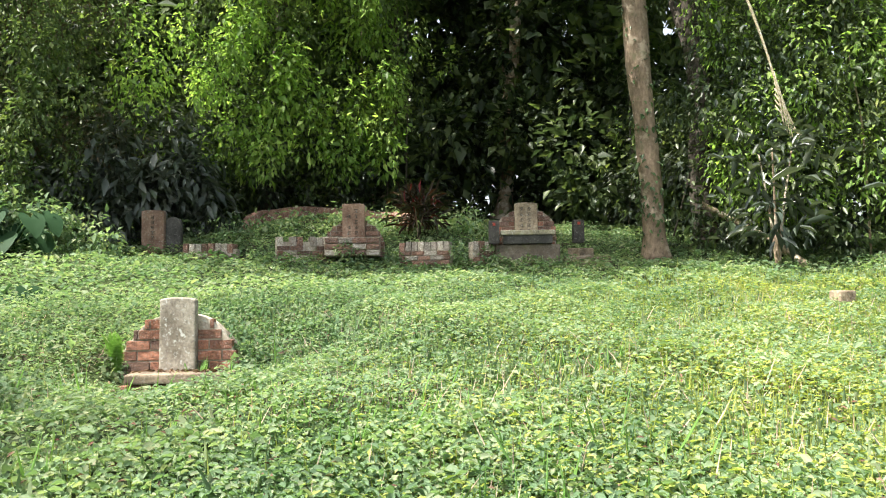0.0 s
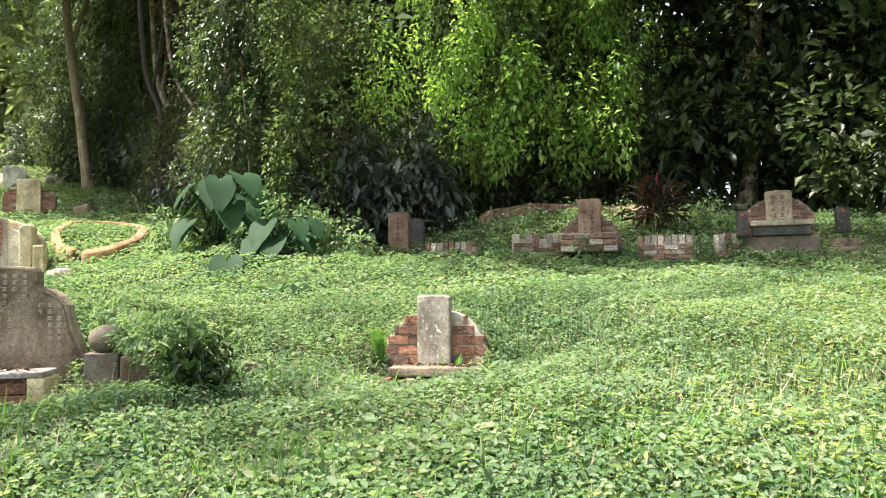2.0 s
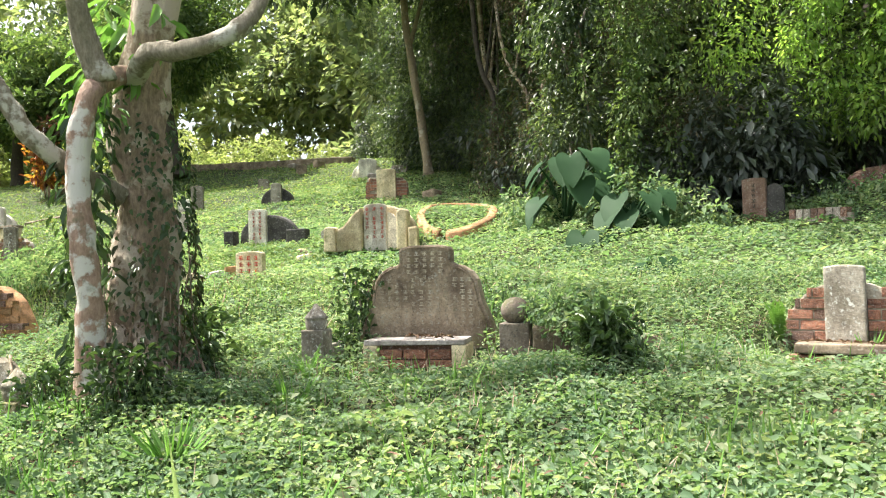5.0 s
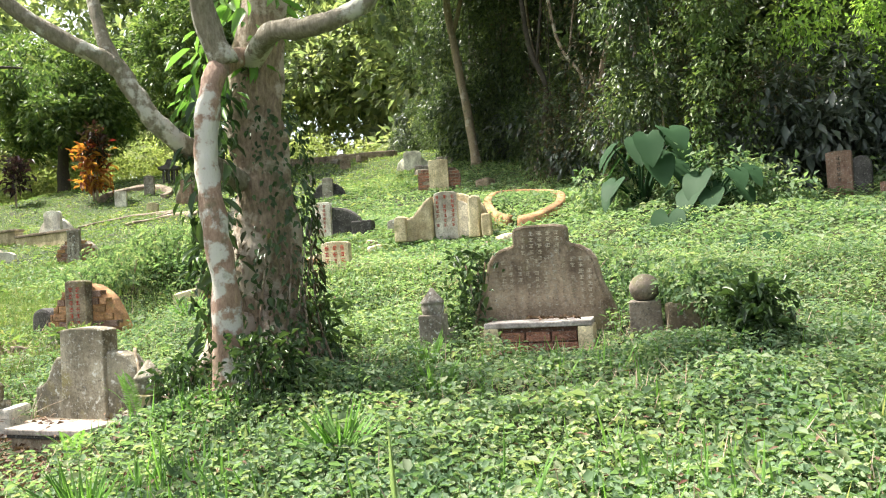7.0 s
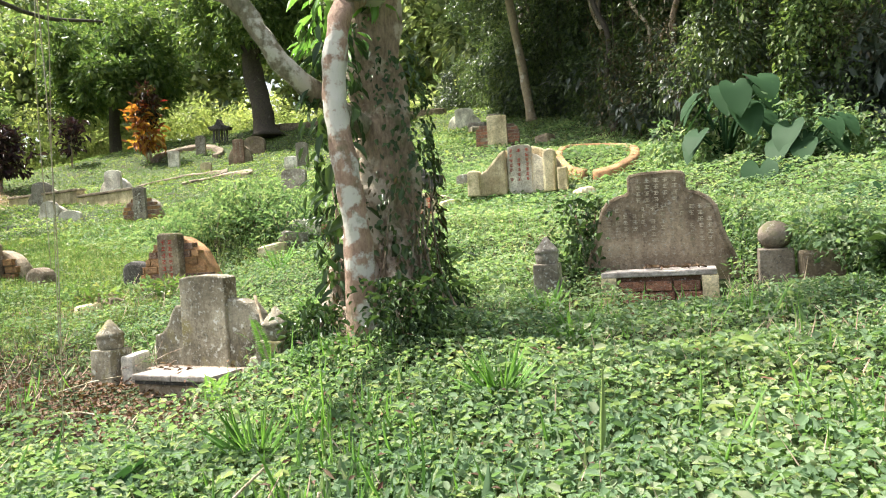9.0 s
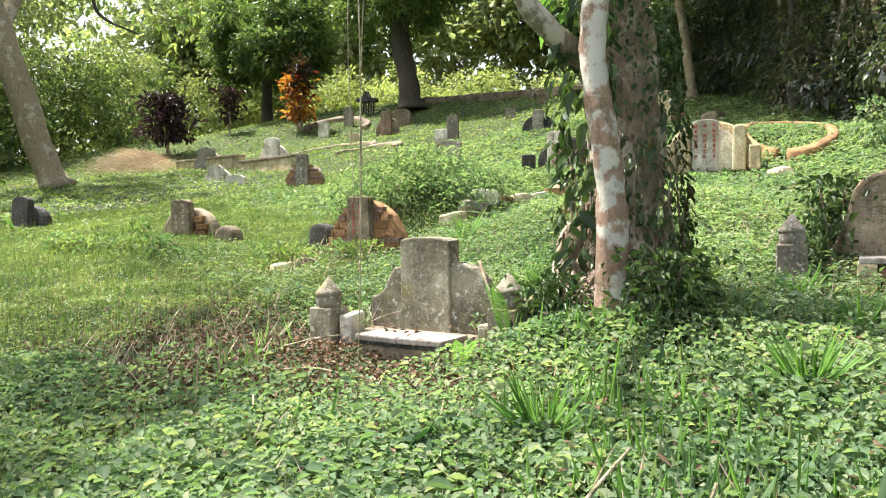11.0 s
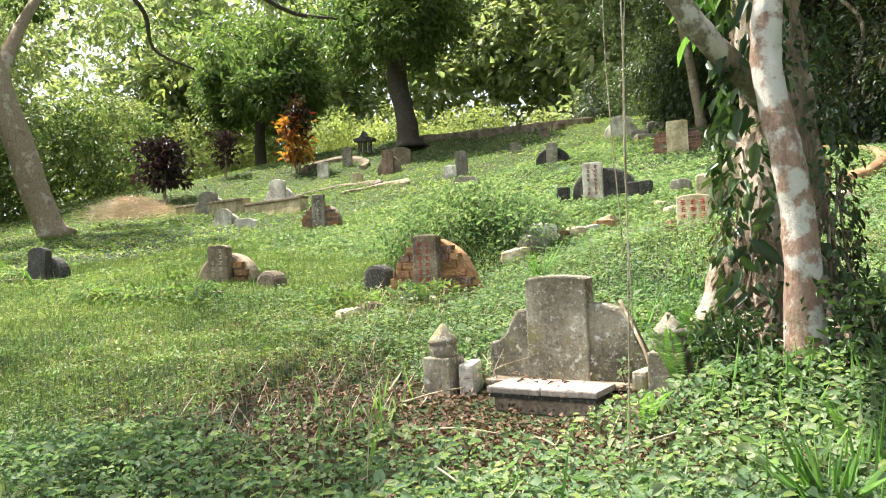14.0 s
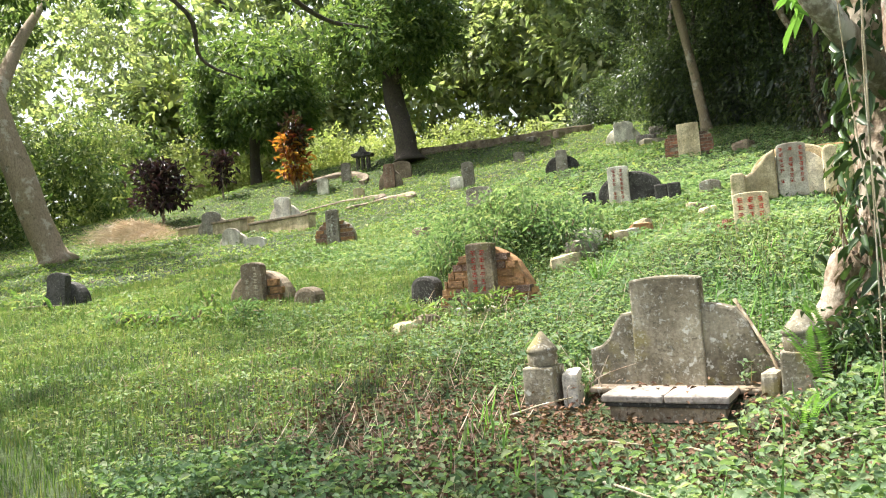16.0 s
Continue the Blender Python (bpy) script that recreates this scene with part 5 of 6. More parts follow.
gr = headstone("brick_headstone", -33.0, 17.1, 40, "reddish slab with brick and dark stone flanks", 0.5, 1.15, M_PINK, letters=M_CARVEL, wings=1.1, wing_mat=M_TABLET, seed=13)
headstone("dark_headstone", -34.5, 18.9, 40, "broad brown weathered headstone", 1.0, 0.85, M_TABLET, rise=0.3, thick=0.3, seed=14)
headstone("dark_headstone", -21.5, 15.75, 38, "grey slab in a low black dome", 0.36, 0.75, M_GREY, wings=1.1, wing_mat=M_DARK, seed=15)
headstone("white_headstone", -24.6, 23.2, 40, "broad pale rounded grave stone by the wood", 0.8, 0.92, M_WHITE, rise=0.12, wings=1.45, wing_mat=M_WHITE, seed=16)
gh = brick_tomb("brick_grave", -17.95, 17.45, 33, "square-built brick grave with wide beige slab", 1.4, 0.78, 0.45, 0.62, 1.0, M_CREAM, [M_BRICK, M_BRICK, M_BRICKD], 0.1, 40, sink=0.05, power=0.25)
for k, (x, y) in enumerate(((-16.6, 18.1), (-22.1, 21.2), (-21.4, 20.6), (-29.2, 24.4), (-30.5, 23.9), (-31.4, 25.0), (-19.8, 8.6), (-23.6, 24.2))):
    g = thing("field_stone", x, y, 30 * k, "weathered loose stone lying in the grass", "stone", "loose stones", sink=0.06)
    bm = bmesh.new()
    box(bm, 0.5 + 0.2 * (k % 3), 0.4, 0.3 + 0.1 * (k % 2), (0, 0, 0), 0.09)
    rough_up(bm, 0.05, 3, k)
    part("body", bm, (M_TABLET, M_GREY, M_MOSSY)[k % 3], g)

# upper terrace wall
g = thing("terrace_wall", -33.2, 23.6, 31, "long low dark retaining wall with grassy top", "wall", z=gz(-33.2, 23.6) - 0.4)
bm = bmesh.new()
box(bm, 10.5, 0.5, 0.7, (0, 0, 0), 0.05)
bmesh.ops.subdivide_edges(bm, edges=[e for e in bm.edges if e.calc_length() > 4], cuts=24)
rough_up(bm, 0.06, 1.5, 3)
part("wall", bm, M_TABLET, g)
for (x, y, r, h) in ((-37.5, 16.9, 1.6, 0.2), (-31.3, 13.4, 1.7, 0.12), (-28.5, 13.4, 1.2, 0.12)):
    ring_kerb("grave_ring", x, y, 40, r, r * 0.8, h, 0.3, M_TABLET, "dark curved kerb round a grave mound")

# small shrine with a tiled roof
sh = thing("small_shrine", -38.1, 19.1, 40, "small dark roofed shrine on the terrace", "shrine", z=gz(-38.1, 19.1) - 0.05)
for a in (-0.28, 0, 0.28):
    for b in (-0.2, 0.2):
        bm = bmesh.new()
        box(bm, 0.09, 0.09, 0.75, (a, b, 0), 0.01)
        part("post", bm, M_DARK, sh)
bm = slab([(-0.5, 0.7), (0.5, 0.7), (0.56, 0.84), (0.18, 0.93), (0.0, 1.25), (-0.18, 0.93), (-0.56, 0.84)], 0.65, bevel=0.02)
part("roof", bm, M_DARK, sh, "dark upswept roof")

# kerb stones and rubble
def rubble(name, label, places, mat_list, size, group):
    for k, (x, y) in enumerate(places):
        g = thing(name, x, y, random.uniform(0, 90), label, "stone", group, sink=0.04)
        s = size * random.uniform(0.7, 1.3)
        bm = bmesh.new()
        box(bm, s * 1.15, s * 0.9, s * 0.7, (0, 0, 0), s * 0.3)
        rough_up(bm, s * 0.2, 1.0 / s, k)
        part("block", bm, mat_list[k % len(mat_list)], g)


random.seed(5)
rubble("kerb_stone", "worn sunlit kerb stone in the grass", [(-12.25 - 0.13 * i + 0.1 * math.sin(i * 2.1), 5.2 + 0.42 * i) for i in range(9)], [M_CREAM, M_GREY, M_WHITE, M_BRICKO], 0.32, "grave kerb stones")
rubble("kerb_stone", "mossy broken kerb stone among weeds", [(-12.95 + 0.16 * i, 2.95 - 0.12 * (i % 3)) for i in range(5)] + [(-12.7, 2.6), (-12.3, 2.5)], [M_CREAM, M_TABLET, M_BRICKD], 0.2, "grave kerb stones")
rubble("kerb_stone", "brown kerb stone half sunk in grass", [(-17.3 + 0.3 * i, 0.85 + 0.16 * i) for i in range(8)] + [(-21.6, 0.1), (-21.2, 0.2)], [M_TABLET, M_BRICKD, M_GREY], 0.2, "grave kerb stones")
g = thing("side_stone", -15.3, 2.9, 20, "rounded dark boundary stone in the grass", "stone", sink=0.05)
bm = slab(arch(0.45, 0.32, 0.2), 0.25, bevel=0.06)
part("body", bm, M_TABLET, g)
rubble("kerb_stone", "stone lump beside the pale grave", [(-12.6, 9.4), (-12.9, 9.7), (-13.2, 9.9), (-10.4, 10.2), (-10.1, 10.4)], [M_CREAM, M_TABLET], 0.26, "grave kerb stones")
rubble("kerb_stone", "grey stone poking out of the creepers", [(-4.45, 6.5), (-4.0, 6.35)], [M_TABLET], 0.2, "grave kerb stones")

# ---- plants ----


def potless_shrub(name, x, y, h, w, mat, label, n, L, W, stem=0.4, category="plant", bm_mat=M_BARK, loose=0.6):
    """A leafy shrub on a few thin stems."""
    z = gz(x, y)
    g = tagged(new(name), label, category)
    for k in range(3):
        a = k * 2.1
        bm = bmesh.new()
        limb(bm, [(x, y, z - 0.05), (x + 0.08 * w * math.cos(a), y + 0.08 * w * math.sin(a), z + h * 0.4), (x + 0.2 * w * math.cos(a), y + 0.2 * w * math.sin(a), z + h * 0.85)], 0.03 * h * 0.5, 0.01, 6, 4)
        part("stem", bm, bm_mat, g)
    pos = np.stack([rng.normal(x, w * 0.26, n), rng.normal(y, w * 0.26, n), z + h * rng.uniform(stem, 1.0, n)], -1)
    out = unit(pos - np.array([x, y, z + h * 0.45]))
    ax = out * loose + rng.normal(0, 0.7, (n, 3)) + np.array([0, 0, -0.15])
    nr = np.stack([rng.normal(0, 0.4, n), rng.normal(0, 0.4, n), np.ones(n)], -1)
    s = L * rng.lognormal(0, 0.25, n)
    link("foliage", leaves("foliage", mat, pos, ax, nr, s, s * W, full=True, droop=0.4), g)
    return g


potless_shrub("croton_shrub", -38.75, 15.4, 2.8, 1.2, L_CROTON, "tall orange and red croton shrub on the slope", 420, 0.36, 0.32, 0.25)
potless_shrub("croton_shrub", -38.6, 15.5, 3.6, 0.9, L_RED, "dark red croton shrub on the slope", 260, 0.36, 0.32, 0.55)
potless_shrub("purple_shrub", -40.0, 9.2, 2.9, 1.9, L_PURPLE, "dark purple-leaved shrub beside the dry brush", 900, 0.3, 0.4, 0.28)
potless_shrub("purple_shrub", -42.0, 13.0, 2.4, 1.0, L_PURPLE, "dark purple-leaved shrub on the slope", 260, 0.3, 0.4, 0.35)
potless_shrub("red_cordyline", -0.45, 15.3, 1.0, 0.8, L_RED, "dark red strap-leaved cordyline behind the graves", 380, 0.26, 0.16, 0.35, loose=1.1)
potless_shrub("leafy_bush", -3.95, 5.36, 0.5, 0.4, L_IVY, "dark glossy bush beside the stone grave", 900, 0.07, 0.55, 0.05)
potless_shrub("leafy_bush", -4.5, 5.9, 0.6, 0.45, L_GROUND, "light green creeper heap over the grave wall", 900, 0.06, 0.6, 0.1)
potless_shrub("leafy_bush", -6.75, 5.35, 0.8, 0.6, L_IVY, "dark weeds beside the stone grave", 500, 0.07, 0.5, 0.05)
potless_shrub("leafy_bush", -7.6, 3.7, 0.6, 0.8, L_IVY, "dark ferny weeds behind the big tree", 700, 0.1, 0.4, 0.05)
potless_shrub("leafy_bush", -6.35, 2.45, 0.45, 0.6, L_IVY, "dark leafy weeds at the foot of the tree", 700, 0.055, 0.5, 0.05)
potless_shrub("leafy_bush", -7.2, 2.3, 0.35, 0.5, L_IVY, "dark leafy weeds at the foot of the tree", 500, 0.055, 0.5, 0.05)
for k in range(16):
    a, r = k * 2.4, 0.25 * k**0.5
    x, y = -13.7 + r * math.cos(a) * 1.3, 5.9 + r * math.sin(a) * 1.5
    potless_shrub("mound_weed", x, y, 0.55, 0.9, L_GROUND, "leafy weeds thick on the grave mound", 700, 0.075, 0.34, 0.1, "weed")

for k, (x, y) in enumerate([(-17.2 + 0.36 * i, 0.8 + 0.17 * i) for i in range(7)] + [(-13.1, 2.85), (-12.75, 2.7), (-12.4, 2.75), (-21.0, 0.3), (-16.6, 2.0), (-12.0, 3.3), (-11.6, 3.45)]):
    potless_shrub("low_weed", x, y - 0.12, 0.28, 0.5, L_GRASS if k % 2 else L_GROUND, "low weeds over old kerb stones", 160, 0.09, 0.3, 0.05, "weed")


def heart_leaf(g, base, tip_dir, L, tilt, seed):
    """One big heart-shaped leaf on its stalk."""
    r = random.Random(seed)
    d = Vector(tip_dir).normalized()
    side = d.cross(Vector((0, 0, 1))).normalized()
    up = side.cross(d).normalized()
    bm = bmesh.new()
    spine = [(-0.26, 0.1), (-0.36, 0.24), (-0.28, 0.42), (-0.08, 0.53), (0.14, 0.56), (0.34, 0.53), (0.54, 0.45), (0.72, 0.33), (0.87, 0.18), (0.96, 0.06)]
    along = [0.0, 0.0, 0.02, 0.06, 0.14, 0.3, 0.46, 0.64, 0.81, 0.93]
    sag = lambda a: Vector((0, 0, -L * tilt * max(0, a) ** 2))
    mid = [bm.verts.new(Vector(base) + d * L * a + sag(a)) for a in along[1:]]
    tip = bm.verts.new(Vector(base) + d * L + sag(1.0))
    for s in (-1, 1):
        rim = [bm.verts.new(Vector(base) + d * L * a + side * s * L * b + up * L * (0.16 * b + 0.025 * r.uniform(-1, 1)) + sag(a)) for a, b in spine]
        bm.faces.new([mid[0], rim[0], rim[1]])
        for k in range(1, 9):
            bm.faces.new([mid[k - 1], rim[k], rim[k + 1], mid[k]])
        bm.faces.new([mid[8], rim[9], tip])
    for f in bm.faces:
        f.smooth = True
    return part("leaf", bm, L_TARO, g)


def taro(x, y, n, size, spread, seed, label, h=1.0):
    r = random.Random(seed)
    g = tagged(new("elephant_ear_plant"), label, "plant")
    for k in range(n):
        a = k * 2.4 + r.uniform(-0.3, 0.3)
        rad = spread * r.uniform(0.4, 1.0)
        zz = gz(x, y)
        base = (x + rad * math.cos(a), y + rad * math.sin(a) * 0.7, zz + h * r.uniform(0.3, 1.0))
        stalk = bmesh.new()
        limb(stalk, [(x, y, zz - 0.05), (x + rad * 0.5 * math.cos(a), y + rad * 0.4 * math.sin(a), zz + (base[2] - zz) * 0.7), base], 0.03, 0.014, 6, 5)
        part("stalk", stalk, L_TARO, g)
        heart_leaf(g, base, (math.cos(a) * 0.75 + 0.1, math.sin(a) * 0.3 - 0.45, -0.4 - 0.6 * r.random()), size * r.uniform(0.7, 1.1), 0.45, seed + k)
    return g


taro(-8.3, 12.2, 17, 0.5, 0.95, 3, "large dark green elephant ear plant before the wood", 1.35)
taro(-6.9, 12.1, 13, 0.46, 0.8, 9, "large dark green elephant ear plant before the wood", 0.6)
taro(-5.3, 9.4, 3, 0.38, 0.3, 14, "small elephant ear plant in the creepers", 0.2)
taro(-7.2, 11.0, 3, 0.45, 0.4, 24, "small elephant ear plant in the creepers", 0.15)
taro(-6.1, 0.35, 3, 0.2, 0.12, 31, "young heart-leaved plant in the ground cover", 0.16)


def fern(x, y, n, length, label, seed, lean=(0, -1)):
    """Fronds that rise from one foot and arch over."""
    r = random.Random(seed)
    g = tagged(new("sword_fern"), label, "fern")
    z = gz(x, y)
    for k in range(n):
        a = math.atan2(lean[1], lean[0]) + r.uniform(-1.1, 1.1)
        L = length * r.uniform(0.7, 1.1)
        out = r.uniform(0.25, 0.6)
        s = np.linspace(0, 1, 34)
        path = np.stack([x + math.cos(a) * L * out * s**1.4, y + math.sin(a) * L * out * s**1.4, z + L * (s * 0.95 - 0.25 * s**3)], -1)
        t = np.gradient(path, axis=0)
        t = unit(t)
        side = unit(np.cross(t, np.array([[0.0, 0.0, 1.0]]) + 0.01))
        pos, ax = [], []
        w = L * 0.11 * np.sin(np.clip(s * 1.05 + 0.08, 0, 1) * math.pi) ** 0.6
        pos = np.concatenate([path[2:], path[2:]])
        ax = np.concatenate([side[2:] + t[2:] * 0.25, -side[2:] + t[2:] * 0.25])
        ln = np.concatenate([w[2:], w[2:]]) + 0.004
        nr = np.repeat(np.cross(side, t).mean(0)[None], len(pos), 0) + np.random.default_rng(k).normal(0, 0.15, (len(pos), 3))
        link("frond", leaves("frond", L_FERN, pos, ax, nr, ln, L * 0.026, fold=0.1), g)
    return g


fern(-7.38, 1.98, 3, 0.6, "bright green sword fern beside the altar grave", 2, (-0.7, -0.7))
fern(-7.62, 2.55, 3, 0.6, "bright green sword fern behind the altar grave", 3, (-0.8, -0.4))
fern(-7.7, 2.75, 3, 0.5, "sword fern under the big tree", 4, (-0.7, -0.5))
fern(-7.25, 1.45, 3, 0.42, "low sword fern beside the altar grave", 5, (0.5, -0.8))
fern(-3.2, 7.6, 11, 0.62, "sword fern beside the brick grave", 6, (-0.3, -0.8))
fern(-6.2, 1.6, 3, 0.4, "low fern in front of the big tree", 7, (0.3, -0.8))
fern(-14.2, 10.6, 3, 0.5, "fern beside the black grave", 8)
fern(-20.3, 0.4, 4, 0.6, "pale fern over the dark stones", 9)


def tuft(x, y, z, n, L, label, seed):
    """A tuft of long narrow blades."""
    r = np.random.default_rng(seed)
    an = r.uniform(0, 6.28, n)
    ax = np.stack([np.cos(an) * 0.7, np.sin(an) * 0.7, r.uniform(0.3, 1.2, n)], -1)
    nr = np.stack([np.cos(an), np.sin(an), np.full(n, 0.3)], -1)
    g = tagged(new("grass_clump"), label, "grass")
    link("tuft", leaves("tuft", L_FERN, np.tile([[x, y, z]], (n, 1)) + r.normal(0, 0.02, (n, 3)), ax, nr, L * r.uniform(0.6, 1.1, n), 0.014, fold=0.1, droop=3.0), g)


tuft(-2.4, 7.5, gz(-2.4, 7.5) + 0.12, 26, 0.3, "narrow-leaved grass clump on the brick grave", 12)
tuft(-11.2, 4.6, gz(-11.2, 4.6), 20, 0.55, "tall grass clump in the sunny weeds", 13)
tuft(-6.0, 1.0, gz(-6.0, 1.0), 40, 0.4, "long-bladed grass clump before the tree", 14)
tuft(-5.3, 2.2, gz(-5.3, 2.2), 40, 0.4, "long-bladed grass clump before the tree", 15)
tuft(-5.6, 3.4, gz(-5.6, 3.4), 40, 0.4, "long-bladed grass clump beside the tree", 16)
tuft(-6.5, 4.3, gz(-6.5, 4.3), 30, 0.35, "long-bladed grass clump by the stone grave", 17)
for k, (x, y, w, d, n, up) in enumerate(((-2.55, 7.42, 0.4, 0.1, 90, 0.2), (-5.75, 5.2, 0.3, 0.1, 60, 0.34), (-8.4, 1.68, 0.35, 0.1, 14, 0.0))):
    r = np.random.default_rng(k)
    an = r.uniform(0, 6.28, n)
    zz = {0: gz(-2.62, 7.78) + 0.18, 1: gz(-5.83, 5.07) + 0.3, 2: 0.0}[k]
    me = leaves("leaf_litter", L_DRY, np.stack([r.uniform(x - w, x + w, n), r.uniform(y - d, y + d, n), np.full(n, zz)], -1), np.stack([np.cos(an), np.sin(an), r.normal(0, 0.2, n)], -1), np.stack([r.normal(0, 0.4, n), r.normal(0, 0.4, n), np.ones(n)], -1), 0.06, 0.028, fold=0.4)
    stuff_at("leaf_litter", me, "dry brown leaves lying on a grave ledge", "leaf litter")

# creepers spilling round the graves
zc = gz(-2.62, 7.78)
ch = tagged(new("creeper_heap"), "creepers closing round the brick grave's edge", "creeper")
crown("foliage", L_GROUND, ch, [(-3.22, 7.85, zc + 0.3), (-3.08, 8.0, zc + 0.5), (-2.1, 7.95, zc + 0.48), (-2.0, 7.8, zc + 0.28), (-2.6, 8.15, zc + 0.6), (-2.35, 8.1, zc + 0.6), (-2.9, 8.1, zc + 0.58), (-1.98, 7.5, zc + 0.14), (-3.25, 7.58, zc + 0.14)], [0.2] * 9, 230, 0.05, 0.6)
zc = gz(-1.6, 13.7)
ch = tagged(new("creeper_heap"), "creepers trailing over the brick altar", "creeper")
crown("foliage", L_GROUND, ch, [(-1.75, 13.72, zc + 0.35), (-1.55, 13.7, zc + 0.2), (-2.3, 14.0, zc + 0.25), (-0.9, 13.95, zc + 0.25), (-2.2, 14.3, zc + 0.45), (0.3, 13.8, zc + 0.3), (-3.3, 13.7, zc + 0.2), (0.9, 13.9, zc + 0.25)], [0.18] * 8, 110, 0.07, 0.55)
zg = gz(1.6, 13.7)
ch = tagged(new("creeper_heap"), "creepers grown over the grave platform", "creeper")
crown("foliage", L_GROUND, ch, [(1.05 + 0.2 * k, 13.72 + 0.05 * (k % 2), zg + 0.05 + 0.08 * (k % 3 == 0)) for k in range(7)], [0.2] * 7, 130, 0.065, 0.55)
ch = tagged(new("creeper_heap"), "light green creepers spilling over the grave wall", "creeper")
crown("foliage", L_GROUND, ch, [(-4.62, 5.6, 0.78), (-4.4, 5.55, 0.72), (-4.15, 5.5, 0.6), (-3.95, 5.45, 0.42), (-4.85, 5.85, 0.78), (-4.5, 5.9, 0.68), (-4.25, 5.8, 0.6)], [0.27] * 7, 480, 0.05, 0.6)
ch = tagged(new("creeper_heap"), "dark creepers along the stone grave's edge", "creeper")
crown("foliage", L_IVY, ch, [(-6.78, 5.3, 0.55), (-6.7, 5.5, 0.8), (-6.55, 5.7, 1.0), (-6.85, 5.1, 0.4)], [0.2] * 4, 220, 0.06, 0.6)
ch = tagged(new("creeper_heap"), "creepers spilling over the tablet's shoulder", "creeper")
crown("foliage", L_GROUND, ch, [(-5.45, 6.2, 0.95), (-5.2, 6.15, 0.85), (-5.0, 6.05, 0.6), (-6.5, 5.9, 0.95)], [0.2] * 4, 260, 0.05, 0.6)

# ---- wood details ----
lc = tagged(new("liana_curtain"), "curtain of hanging lianas and creepers at the wood's edge", "liana")
for k in range(34):
    q = edge_points(1, -0.3, 1.2)[0]
    if q[0] > 9 or q[0] < -22:
        continue
    z = gz(q[0], q[1])
    top = rng.uniform(5, 9)
    sx_, sy_ = rng.normal(0, 0.5), rng.normal(0, 0.3)
    bm = bmesh.new()
    limb(bm, [(q[0], q[1], z), (q[0] + sx_ * 0.6, q[1] + sy_, z + top * 0.3), (q[0] + sx_, q[1], z + top * 0.6), (q[0] + sx_ * 0.3, q[1] + sy_, z + top)], rng.uniform(0.012, 0.035), 0.012, 6, 6, 0.3, k)
    part("strand", bm, M_BARK if k % 3 == 0 else M_BARKD, lc)


def curtain(x0, y0, x1, y1, h0, h1, n, per, mat, L, W, label, r=0.35):
    s = rng.uniform(0, 1, n)
    x, y = x0 + (x1 - x0) * s + rng.normal(0, 0.25, n), y0 + (y1 - y0) * s + rng.normal(0, 0.25, n)
    c = np.stack([x, y, height(x, y) + rng.uniform(h0, h1, n)], -1)
    pos, ax, nr = clumps(c, rng.uniform(r * 0.7, r * 1.3, n), per, 1.0, 1.6)
    sz = L * rng.lognormal(0, 0.3, len(pos))
    return stuff_at("creeper_curtain", leaves("creeper_curtain", mat, pos, ax, nr, sz, sz * W), label, "undergrowth")


curtain(-7.6, 13.0, -6.7, 13.6, 0.3, 7.0, 45, 130, L_TREE, 0.09, 0.5, "light green creeper hanging before the wood")
curtain(-9.6, 13.7, -8.2, 13.0, 1.5, 7.5, 60, 130, L_FOREST, 0.11, 0.45, "dark creeper hanging before the wood")
curtain(-6.8, 14.3, -4.8, 16.0, 0.2, 1.9, 40, 60, L_GREY, 0.24, 0.36, "large glossy drooping leaves before the wood", 0.4)
curtain(5.0, 14.4, 8.0, 12.8, 1.0, 7.0, 60, 130, L_FOREST_LIT, 0.11, 0.45, "mixed green foliage beside the tall tree, lightened for sunlight", 0.45)
curtain(4.6, 14.6, 7.5, 13.2, 0.2, 6.5, 90, 130, L_FOREST, 0.13, 0.42, "creeper-hung foliage beside the tall tree", 0.45)
curtain(8.0, 12.6, 10.5, 9.5, 0.2, 6.5, 120, 130, L_LIME, 0.12, 0.45, "yellow-green foliage at the wood's edge, coloured as sunlit", 0.45)
curtain(-4.6, 18.0, -1.0, 19.6, 2.0, 7.5, 26, 110, L_FOREST_LIT, 0.14, 0.5, "leaves in a gap of the wood, coloured as sunlit", 0.4)
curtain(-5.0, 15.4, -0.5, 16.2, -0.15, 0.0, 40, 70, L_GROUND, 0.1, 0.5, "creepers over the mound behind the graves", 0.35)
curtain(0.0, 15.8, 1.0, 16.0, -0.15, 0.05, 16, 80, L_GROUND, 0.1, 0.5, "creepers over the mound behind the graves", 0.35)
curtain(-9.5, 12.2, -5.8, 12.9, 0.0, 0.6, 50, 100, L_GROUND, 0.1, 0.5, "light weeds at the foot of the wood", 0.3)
curtain(-4.9, 16.6, -0.9, 18.2, 1.6, 8.0, 60, 110, L_FOREST_LIT, 0.15, 0.5, "lime leaves before the wood, sunlight put into their colour", 0.45)
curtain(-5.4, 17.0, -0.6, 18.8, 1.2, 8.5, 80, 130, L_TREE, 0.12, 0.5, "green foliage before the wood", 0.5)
curtain(-6.3, 15.0, -4.6, 16.6, 1.5, 8.0, 30, 120, L_FOREST_LIT, 0.11, 0.5, "lime leaves before the wood, sunlight put into their colour", 0.42)
curtain(-9.6, 13.5, -6.0, 15.0, 1.5, 8.5, 50, 120, L_BROWN, 0.09, 0.35, "dead brown creeper hanging before the wood", 0.4)
curtain(-15.5, 19.0, -10.0, 14.8, 0.6, 7.5, 32, 110, L_BROWN, 0.1, 0.35, "dead brown creeper hanging before the wood", 0.45)
